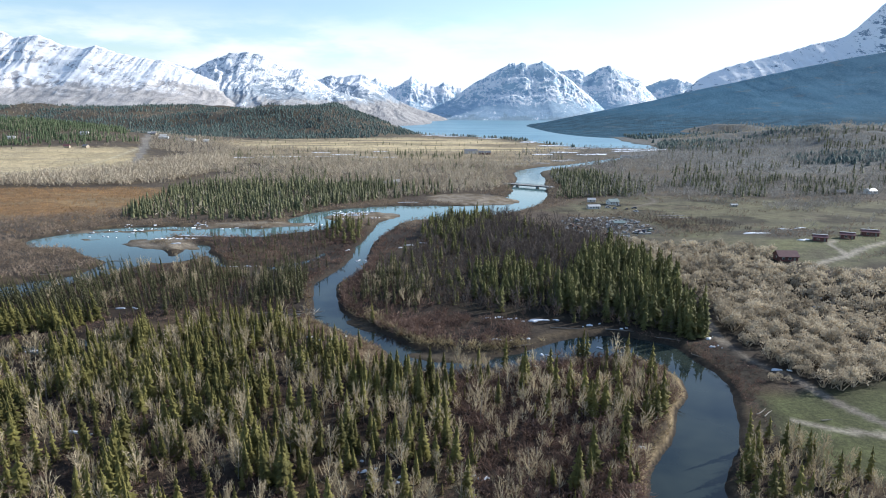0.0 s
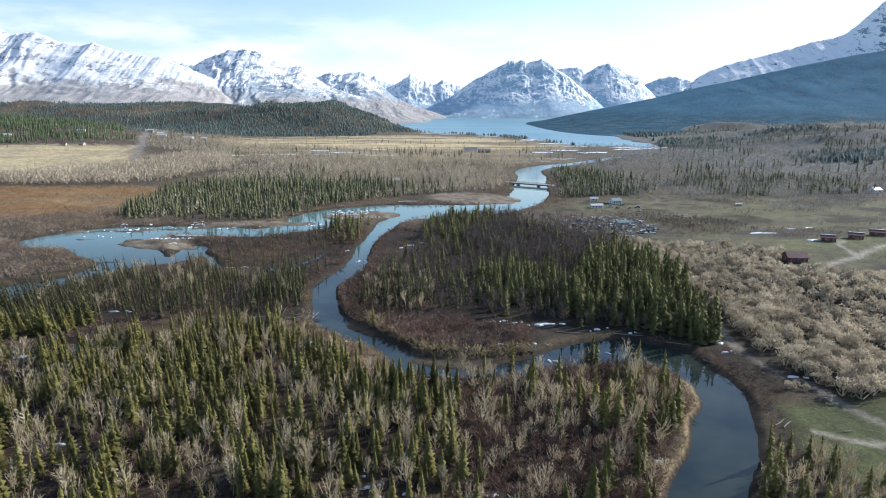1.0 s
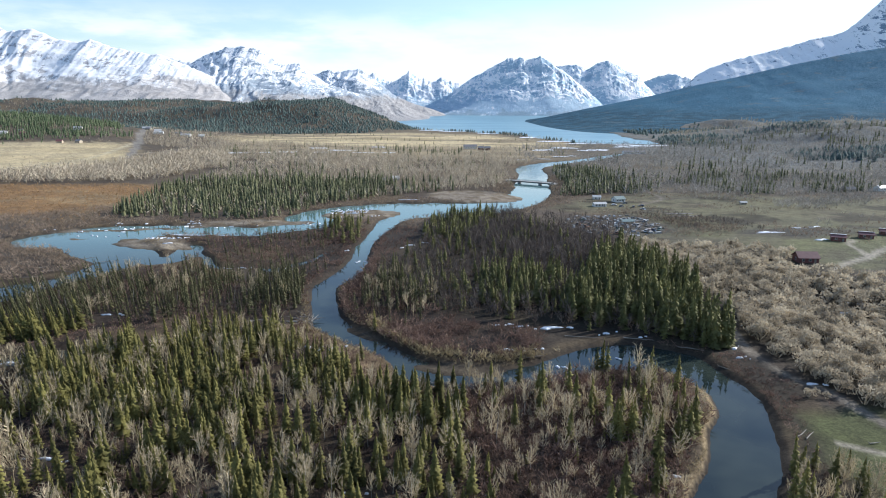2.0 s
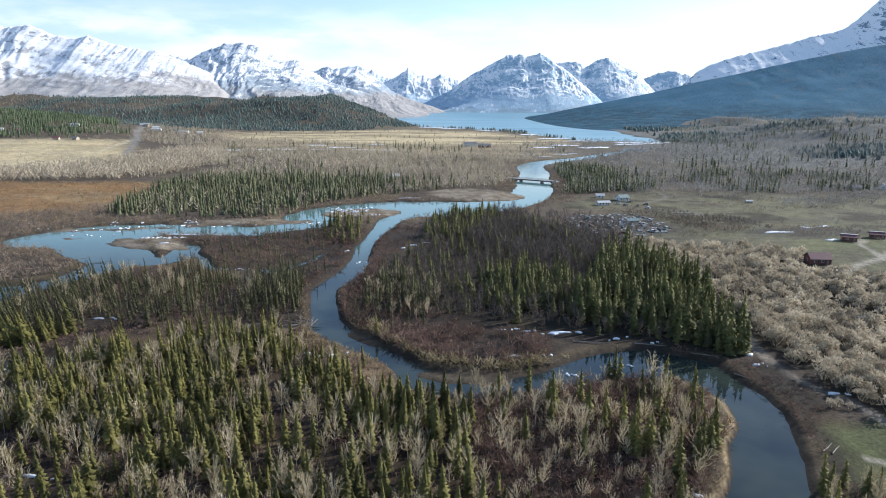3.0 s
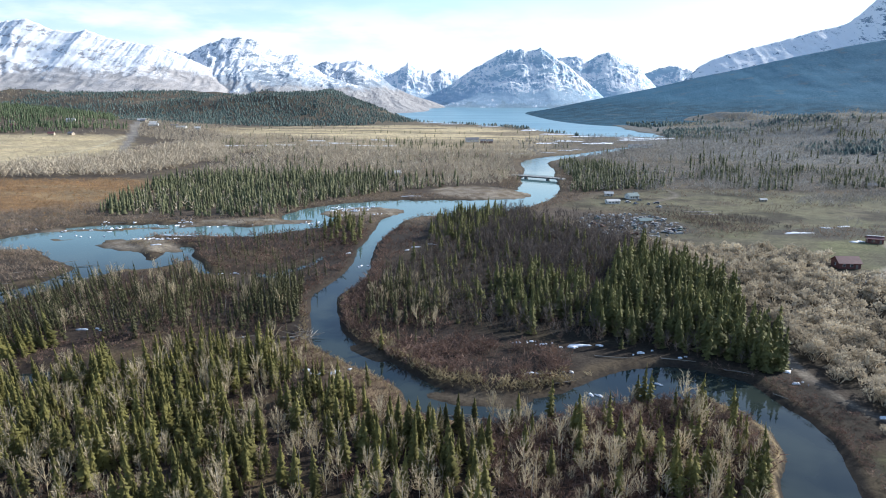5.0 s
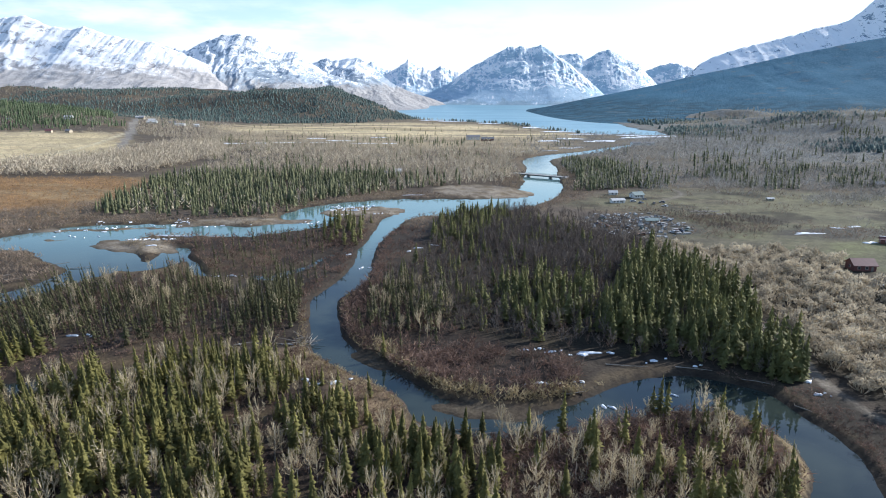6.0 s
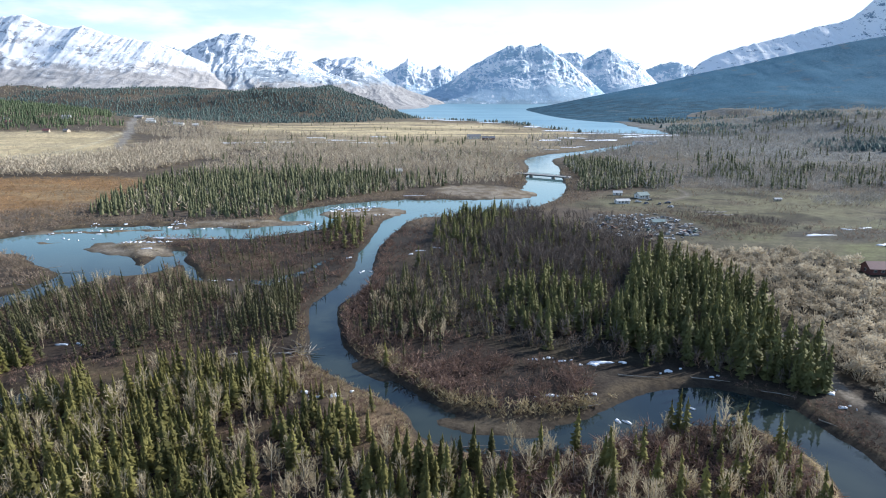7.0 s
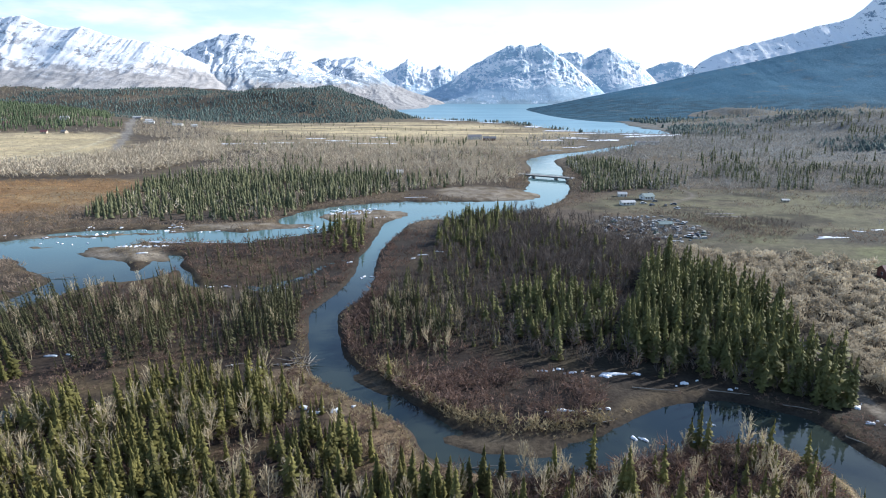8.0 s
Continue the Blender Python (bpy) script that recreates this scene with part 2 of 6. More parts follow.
def ground_height(x, y):
    x, y = np.asarray(x, float), np.asarray(y, float)
    d = water_distance(x, y)
    bar = bar_distance(x, y)
    plain = 1.1 + 0.9 * (fbm(x / 35, y / 35, 4, 31) - 0.35)
    # the terrace east of the creek and the rolling ground behind it
    east = smooth(0, 70, polygon_distance(x, y, [(104, 300), (150, 240), (170, 160), (400, 100), (1500, 300), (1500, 620), (300, 470), (170, 430), (120, 400)]))
    plain = plain + 4.5 * east
    roll = smooth(430, 850, x - 0.1 * (y - 1000)) * smooth(700, 1000, y) * (1 - smooth(2300, 2900, y))
    plain = plain + roll * (46 * ridged(x / 520, y / 250, 2, 41) ** 2 + 12 * fbm(x / 130, y / 130, 3, 43) - 8)
    # low wooded hills west of the lake
    hill = smooth(1830, 2480, y) * smooth(-60, -420, x + 0.04 * (y - 2400))
    plain = plain + hill * (68 + 44 * (fbm(x / 340, y / 300, 3, 51) - 0.5) + 16 * np.exp(-((x + 440) / 190) ** 2) + 44 * (ridged(x / 210 + 0.3 * fbm(x / 150, y / 150, 2, 54), y / 330, 3, 53) - 0.6)) * (1 - 0.35 * smooth(2600, 3400, y))
    plain = plain + 44 * np.exp(-((x + 1020) / 300) ** 2 - ((y - 1500) / 230) ** 2)
    plain = plain + 7 * smooth(-420, -700, x) * smooth(800, 1300, y)
    edge = np.maximum(d, -500)
    bank = np.where(edge < 0, np.minimum(plain, 0.12 + 0.42 * -edge), np.maximum(-1.3, -0.35 * edge))
    bank = np.where(bar > -2, np.maximum(bank, np.clip(0.12 * bar + 0.1, -1.2, 0.55)), bank)
    old = strip_distance(x, y, OLD_CHANNEL) + 1.5
    bank = np.where((old > 0) & (d < 0), np.minimum(bank, 0.3 + 0.1 * vnoise(x / 3, y / 3)), bank)
    return bank + rise(y)


def link(name, verts, faces, material, parent=None, smooth_faces=False, attribute=None):
    """One mesh object from arrays of vertices and of triangles or quads."""
    mesh = bpy.data.meshes.new(name)
    verts, faces = np.asarray(verts, np.float32), np.asarray(faces, np.int32)
    n, k = faces.shape
    mesh.vertices.add(len(verts))
    mesh.vertices.foreach_set("co", verts.ravel())
    mesh.loops.add(n * k)
    mesh.loops.foreach_set("vertex_index", faces.ravel())
    mesh.polygons.add(n)
    mesh.polygons.foreach_set("loop_start", np.arange(0, n * k, k, dtype=np.int32))
    mesh.update(calc_edges=True)
    if smooth_faces:
        mesh.polygons.foreach_set("use_smooth", np.ones(n, bool))
    for key, colours in (attribute or {}).items():
        layer = mesh.color_attributes.new(key, "FLOAT_COLOR", "POINT")
        layer.data.foreach_set("color", np.c_[colours, np.ones(len(colours))].astype(np.float32).ravel())
    mesh.materials.append(material)
    ob = new(name, mesh)
    if parent:
        ob.parent = parent
    return ob


# ---- materials ----
def material(name):
    mat = bpy.data.materials.new(name)
    mat.use_nodes = True
    return mat, mat.node_tree, mat.node_tree.nodes["Principled BSDF"]


def add(nt, kind, **settings):
    node = nt.nodes.new(kind)
    for key, value in settings.items():
        if key in node.inputs:
            node.inputs[key].default_value = value
    return node


def noise_node(nt, vector, scale, detail=4.0, rough=0.55):
    node = add(nt, "ShaderNodeTexNoise", Scale=scale, Detail=detail, Roughness=rough)
    nt.links.new(vector, node.inputs["Vector"])
    return node.outputs["Fac"]


def ramp_node(nt, value, low, high, out_low=0.0, out_high=1.0):
    node = nt.nodes.new("ShaderNodeMapRange")
    node.interpolation_type = "SMOOTHSTEP"
    for key, v in zip(("From Min", "From Max", "To Min", "To Max"), (low, high, out_low, out_high)):
        node.inputs[key].default_value = v
    nt.links.new(value, node.inputs["Value"])
    return node.outputs["Result"]


def mix_node(nt, factor, a, b, blend="MIX"):
    node = nt.nodes.new("ShaderNodeMix")
    node.data_type, node.blend_type = "RGBA", blend
    for key, v in (("Factor", factor), ("A", a), ("B", b)):
        if isinstance(v, (tuple, float, int)):
            node.inputs[key].default_value = v if isinstance(v, (float, int)) else (*v, 1)
        else:
            nt.links.new(v, node.inputs[key])
    return node.outputs["Result"]


def math_node(nt, op, a, b=0.0):
    node = nt.nodes.new("ShaderNodeMath")
    node.operation = op
    for n, v in enumerate((a, b)):
        if isinstance(v, (float, int)):
            node.inputs[n].default_value = v
        else:
            nt.links.new(v, node.inputs[n])
    return node.outputs["Value"]


def bump_node(nt, bsdf, height, strength, distance):
    node = add(nt, "ShaderNodeBump", Strength=strength, Distance=distance)
    nt.links.new(height, node.inputs["Height"])
    nt.links.new(node.outputs["Normal"], bsdf.inputs["Normal"])


def mottled(name, dark, light, scale, rough=0.85, translucent=0.0, per_island=0.35, stand_scale=0.08):
    """A plant or earth material: tint by island, by tree-sized patches and by stands."""
    mat, nt, bsdf = material(name)
    pos = nt.nodes.new("ShaderNodeNewGeometry")
    patch = noise_node(nt, pos.outputs["Position"], scale, 2.0)
    stand = noise_node(nt, pos.outputs["Position"], stand_scale, 2.0)
    f = math_node(nt, "ADD", math_node(nt, "MULTIPLY", ramp_node(nt, patch, 0.3, 0.7), 0.5),
                  math_node(nt, "ADD", math_node(nt, "MULTIPLY", pos.outputs["Random Per Island"], per_island),
                            math_node(nt, "MULTIPLY", ramp_node(nt, stand, 0.35, 0.65), 0.4)))
    f = math_node(nt, "MULTIPLY", f, 0.8)
    colour = mix_node(nt, f, dark, light)
    nt.links.new(colour, bsdf.inputs["Base Color"])
    bsdf.inputs["Roughness"].default_value = rough
    bsdf.inputs["Specular IOR Level"].default_value = 0.2
    if translucent:
        tr = nt.nodes.new("ShaderNodeBsdfTranslucent")
        nt.links.new(colour, tr.inputs["Color"])
        mixer = nt.nodes.new("ShaderNodeMixShader")
        mixer.inputs["Fac"].default_value = translucent
        nt.links.new(bsdf.outputs["BSDF"], mixer.inputs[1])
        nt.links.new(tr.outputs["BSDF"], mixer.inputs[2])
        nt.links.new(mixer.outputs["Shader"], nt.nodes["Material Output"].inputs["Surface"])
    return mat


def ground_material():
    """Land cover by the plan, broken up by tufts, litter and stains."""
    mat, nt, bsdf = material("ground_cover")
    cover = nt.nodes.new("ShaderNodeVertexColor")
    cover.layer_name = "cover"
    pos = nt.nodes.new("ShaderNodeNewGeometry").outputs["Position"]
    fine, mid, wide = noise_node(nt, pos, 0.9, 6.0, 0.7), noise_node(nt, pos, 0.13, 5.0, 0.6), noise_node(nt, pos, 0.02, 4.0)
    grain = mix_node(nt, ramp_node(nt, fine, 0.25, 0.75), (0.55, 0.53, 0.5), (1.35, 1.33, 1.28))
    blot = mix_node(nt, ramp_node(nt, mid, 0.3, 0.7), (0.72, 0.7, 0.7), (1.2, 1.2, 1.15))
    tone = mix_node(nt, ramp_node(nt, wide, 0.3, 0.7), (0.85, 0.86, 0.88), (1.12, 1.1, 1.05))
    colour = mix_node(nt, 1.0, mix_node(nt, 1.0, mix_node(nt, 1.0, cover.outputs["Color"], grain, "MULTIPLY"), blot, "MULTIPLY"), tone, "MULTIPLY")
    nt.links.new(colour, bsdf.inputs["Base Color"])
    bsdf.inputs["Roughness"].default_value = 0.95
    bsdf.inputs["Specular IOR Level"].default_value = 0.15
    bump_node(nt, bsdf, fine, 0.6, 0.35)
    return mat


def water_material():
    """Clear shallow river water that turns to wind-ruffled lake far up the valley."""
    mat, nt, bsdf = material("river_water")
    pos = nt.nodes.new("ShaderNodeNewGeometry").outputs["Position"]
    sep = nt.nodes.new("ShaderNodeSeparateXYZ")
    nt.links.new(pos, sep.inputs["Vector"])
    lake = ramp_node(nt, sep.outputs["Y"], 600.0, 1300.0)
    silt = noise_node(nt, pos, 0.035, 3.0)
    near_colour = mix_node(nt, ramp_node(nt, silt, 0.35, 0.65), (0.006, 0.014, 0.019), (0.034, 0.045, 0.039))
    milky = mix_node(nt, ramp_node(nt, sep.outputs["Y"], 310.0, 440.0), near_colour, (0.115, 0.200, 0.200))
    mp = add(nt, "ShaderNodeMapping", Scale=(0.25, 1.0, 1.0))
    nt.links.new(pos, mp.inputs["Vector"])
    slick = noise_node(nt, mp.outputs["Vector"], 0.006, 6.0, 0.7)
    # Open lake is lifted pale blue; haze over far water sits in the colour.
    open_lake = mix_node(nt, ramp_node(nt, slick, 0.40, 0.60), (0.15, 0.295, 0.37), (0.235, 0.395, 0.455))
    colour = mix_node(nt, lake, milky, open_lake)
    nt.links.new(colour, bsdf.inputs["Base Color"])
    bsdf.inputs["IOR"].default_value = 1.33
    patch = noise_node(nt, pos, 0.05, 3.0)
    still = ramp_node(nt, patch, 0.35, 0.65, 0.01, 0.05)
    nt.links.new(math_node(nt, "ADD", still, math_node(nt, "MULTIPLY", lake, 0.3)), bsdf.inputs["Roughness"])
    ripple = noise_node(nt, pos, 0.9, 3.0, 0.6)
    chop = noise_node(nt, pos, 0.12, 4.0, 0.7)
    height = math_node(nt, "ADD", math_node(nt, "MULTIPLY", ripple, 0.10), math_node(nt, "MULTIPLY", math_node(nt, "MULTIPLY", chop, lake), 12.0))
    bump_node(nt, bsdf, height, 0.3, 0.12)
    return mat


def rock_snow_material(name, snow_low, snow_high, rock_dark, rock_light, apron_low, apron_high, snow_bias, foot_dark=(0.52, 0.50, 0.50), foot_light=(0.66, 0.64, 0.64)):
    """Snow on the gentler faces and in the gullies, bare ledges, and a bare wooded foot."""
    mat, nt, bsdf = material(name)
    geo = nt.nodes.new("ShaderNodeNewGeometry")
    pos = geo.outputs["Position"]
    bend = add(nt, "ShaderNodeTexNoise", Scale=0.006, Detail=3.0)
    nt.links.new(pos, bend.inputs["Vector"])
    shift = nt.nodes.new("ShaderNodeVectorMath")
    shift.operation = "MULTIPLY_ADD"
    shift.inputs[1].default_value = (140, 140, 140)
    nt.links.new(bend.outputs["Color"], shift.inputs[0])
    nt.links.new(pos, shift.inputs[2])
    bent = shift.outputs["Vector"]
    mp = add(nt, "ShaderNodeMapping", Scale=(1.0, 0.25, 0.5), Rotation=(0, 0.5, 0))
    nt.links.new(bent, mp.inputs["Vector"])
    streak = noise_node(nt, mp.outputs["Vector"], 0.062, 8.0, 0.72)
    fine = noise_node(nt, pos, 0.16, 7.0, 0.8)
    mp2 = add(nt, "ShaderNodeMapping", Scale=(0.3, 0.2, 2.0), Rotation=(0, 0.12, 0))
    nt.links.new(bent, mp2.inputs["Vector"])
    ledge = noise_node(nt, mp2.outputs["Vector"], 0.04, 6.0, 0.7)
    broad = noise_node(nt, pos, 0.010, 3.0)
    sep = nt.nodes.new("ShaderNodeSeparateXYZ")
    nt.links.new(geo.outputs["Normal"], sep.inputs["Vector"])
    zsep = nt.nodes.new("ShaderNodeSeparateXYZ")
    nt.links.new(pos, zsep.inputs["Vector"])
    lie = math_node(nt, "ADD", math_node(nt, "MULTIPLY", sep.outputs["Z"], 0.5), math_node(nt, "MULTIPLY", streak, 1.1))
    lie = math_node(nt, "ADD", lie, math_node(nt, "MULTIPLY", ledge, 0.8))
    lie = math_node(nt, "ADD", lie, math_node(nt, "MULTIPLY", fine, 0.32))
    lie = math_node(nt, "ADD", lie, math_node(nt, "MULTIPLY", math_node(nt, "SUBTRACT", broad, 0.5), 0.6))
    lie = math_node(nt, "ADD", lie, ramp_node(nt, zsep.outputs["Z"], snow_low, snow_high, -0.3, 0.0))
    snow = ramp_node(nt, lie, 1.482 - snow_bias, 1.526 - snow_bias)
    rock = mix_node(nt, ramp_node(nt, ledge, 0.35, 0.65), rock_dark, rock_light)
    high = mix_node(nt, snow, rock, (0.91, 0.915, 0.925))
    wob = math_node(nt, "ADD", zsep.outputs["Z"], math_node(nt, "MULTIPLY", math_node(nt, "SUBTRACT", streak, 0.5), 130.0))
    wob = math_node(nt, "ADD", wob, math_node(nt, "MULTIPLY", math_node(nt, "SUBTRACT", broad, 0.5), 140.0))
    foot = ramp_node(nt, wob, apron_high, apron_low)
    thick = math_node(nt, "ADD", math_node(nt, "MULTIPLY", fine, 0.55), math_node(nt, "MULTIPLY", ledge, 0.45))
    wood = mix_node(nt, ramp_node(nt, thick, 0.38, 0.62), foot_dark, foot_light)
    colour = mix_node(nt, foot, high, wood)
    nt.links.new(colour, bsdf.inputs["Base Color"])
    bsdf.inputs["Roughness"].default_value = 0.8
    bsdf.inputs["Specular IOR Level"].default_value = 0.15
    bump_node(nt, bsdf, math_node(nt, "ADD", math_node(nt, "ADD", streak, math_node(nt, "MULTIPLY", ledge, 0.8)), math_node(nt, "MULTIPLY", fine, 0.6)), 0.3, 12.0)
    return mat


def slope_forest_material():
    mat, nt, bsdf = material("hazed_slope_forest")
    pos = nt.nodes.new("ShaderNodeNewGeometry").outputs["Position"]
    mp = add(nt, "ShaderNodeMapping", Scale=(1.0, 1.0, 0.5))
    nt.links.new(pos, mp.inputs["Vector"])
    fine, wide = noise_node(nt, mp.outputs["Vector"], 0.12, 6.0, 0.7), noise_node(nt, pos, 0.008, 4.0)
    # Blue lean of these needles is distance haze mixed into the base colour.
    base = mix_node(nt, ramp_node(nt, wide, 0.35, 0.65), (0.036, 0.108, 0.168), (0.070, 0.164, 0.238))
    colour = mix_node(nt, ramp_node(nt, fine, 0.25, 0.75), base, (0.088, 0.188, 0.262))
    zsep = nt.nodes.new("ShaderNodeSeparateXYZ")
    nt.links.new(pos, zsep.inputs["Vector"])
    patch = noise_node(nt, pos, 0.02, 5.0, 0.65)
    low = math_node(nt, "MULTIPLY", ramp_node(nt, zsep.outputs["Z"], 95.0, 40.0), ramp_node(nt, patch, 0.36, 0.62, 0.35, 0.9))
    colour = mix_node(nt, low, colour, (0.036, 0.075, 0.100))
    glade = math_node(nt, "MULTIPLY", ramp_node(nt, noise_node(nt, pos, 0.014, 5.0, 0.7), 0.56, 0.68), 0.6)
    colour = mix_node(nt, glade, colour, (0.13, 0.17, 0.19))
    nt.links.new(colour, bsdf.inputs["Base Color"])
    bsdf.inputs["Roughness"].default_value = 0.95
    bsdf.inputs["Specular IOR Level"].default_value = 0.05
    bump_node(nt, bsdf, fine, 0.8, 6.0)
    return mat


GROUND = ground_material()
WATER = water_material()
SPRUCE = mottled("spruce_needles", (0.062, 0.063, 0.024), (0.385, 0.350, 0.115), 0.3, 0.7, 0.48)
STAND_FIR = mottled("olive_fir_needles", (0.050, 0.060, 0.032), (0.250, 0.250, 0.125), 0.2, 0.7, 0.25)
GREEN_FIR = mottled("green_fir_needles", (0.055, 0.085, 0.045), (0.205, 0.245, 0.125), 0.1, 0.7, 0.25, 0.35, 0.012)
DARK_TWIGS = mottled("dark_alder_twigs", (0.075, 0.062, 0.056), (0.215, 0.178, 0.152), 0.2, 0.85, 0.15)
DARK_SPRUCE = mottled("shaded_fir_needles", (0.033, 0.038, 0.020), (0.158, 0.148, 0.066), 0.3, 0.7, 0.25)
GROVE_NEEDLES = mottled("dense_fir_needles", (0.088, 0.092, 0.040), (0.275, 0.268, 0.100), 0.3, 0.7, 0.42)
ASPEN_TWIGS = mottled("bare_aspen_twigs", (0.24, 0.195, 0.125), (0.79, 0.66, 0.445), 0.2, 0.8, 0.2)
ASPEN_BARK = mottled("aspen_bark", (0.26, 0.24, 0.20), (0.52, 0.49, 0.43), 0.8, 0.8)
FAR_TWIGS = mottled("far_bare_twigs", (0.36, 0.30, 0.22), (0.72, 0.615, 0.46), 0.1, 0.9, 0.1, 0.35, 0.012)
# FAR_TWIGS made greyer for the east: haze and partial shade in the colour.
EAST_TWIGS = mottled("haze_grey_bare_twigs", (0.20, 0.182, 0.160), (0.56, 0.515, 0.45), 0.1, 0.9, 0.1, 0.35, 0.012)
SHRUB_TWIGS = mottled("pale_shrub_twigs", (0.235, 0.197, 0.142), (0.76, 0.66, 0.495), 0.2, 0.8, 0.35)
UNDERGROWTH = mottled("undergrowth_twigs", (0.064, 0.042, 0.034), (0.245, 0.163, 0.120), 0.15, 0.85, 0.2)
# Needle colour paled to blue-grey to carry the haze over the hills.
HILL_FIR = mottled("hazed_hill_fir_needles", (0.042, 0.072, 0.072), (0.172, 0.215, 0.182), 0.06, 0.8, 0.1, 0.35, 0.006)
REED = mottled("dry_reeds", (0.24, 0.185, 0.095), (0.62, 0.51, 0.31), 0.3, 0.85, 0.2)
WILLOW = mottled("willow_brush", (0.058, 0.038, 0.033), (0.32, 0.212, 0.162), 0.12, 0.85, 0.2, 0.4, 0.03)
TAN_BRUSH = mottled("tan_river_brush", (0.125, 0.092, 0.068), (0.46, 0.355, 0.26), 0.12, 0.85, 0.2, 0.4, 0.03)
MARSH_WILLOW = mottled("orange_marsh_willow", (0.190, 0.116, 0.058), (0.58, 0.372, 0.185), 0.1, 0.85, 0.2, 0.4, 0.02)
BARK = mottled("spruce_bark", (0.06, 0.045, 0.035), (0.16, 0.125, 0.10), 1.5, 0.9)
DRIFT = mottled("weathered_driftwood", (0.17, 0.15, 0.125), (0.38, 0.345, 0.30), 0.8, 0.85)
SNOW = mottled("old_snow", (0.72, 0.75, 0.80), (0.90, 0.92, 0.95), 0.5, 0.6)
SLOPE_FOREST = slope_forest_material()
# Rock and foot tones paler and bluer: distance haze is put into the colour.
LEFT_ROCK = rock_snow_material("hazed_western_range_rock", 130, 240, (0.37, 0.37, 0.39), (0.53, 0.52, 0.53), 140, 240, 0.11, (0.40, 0.37, 0.35), (0.56, 0.53, 0.51))
DOME_ROCK = rock_snow_material("hazed_dome_rock", 120, 220, (0.30, 0.365, 0.435), (0.46, 0.51, 0.56), 100, 160, 0.06, (0.30, 0.285, 0.275), (0.47, 0.45, 0.435))
HAZED_ROCK = rock_snow_material("hazed_lake_head_rock", 60, 180, (0.35, 0.49, 0.60), (0.49, 0.61, 0.70), 20, 60, 0.06, (0.26, 0.36, 0.43), (0.37, 0.47, 0.53))
EAST_ROCK = rock_snow_material("hazed_eastern_ridge_rock", 150, 220, (0.20, 0.27, 0.34), (0.32, 0.39, 0.46), 20, 40, 0.13, (0.10, 0.15, 0.19), (0.16, 0.21, 0.25))

# ---- ground, one sheet to the horizon ----
BROWN, TAN, GREEN, ORANGE = (0.050, 0.039, 0.033), (0.58, 0.485, 0.315), (0.150, 0.147, 0.093), (0.275, 0.170, 0.086)
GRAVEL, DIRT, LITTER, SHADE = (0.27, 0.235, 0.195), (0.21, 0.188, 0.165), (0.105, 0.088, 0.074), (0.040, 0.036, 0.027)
# Mud flat tone is wet mud, darkened further for shade from the grove.
OCHRE, WET, PALE, STRAW, SHADED_MUD = (0.165, 0.125, 0.072), (0.040, 0.034, 0.029), (0.23, 0.195, 0.145), (0.16, 0.130, 0.097), (0.058, 0.048, 0.040)


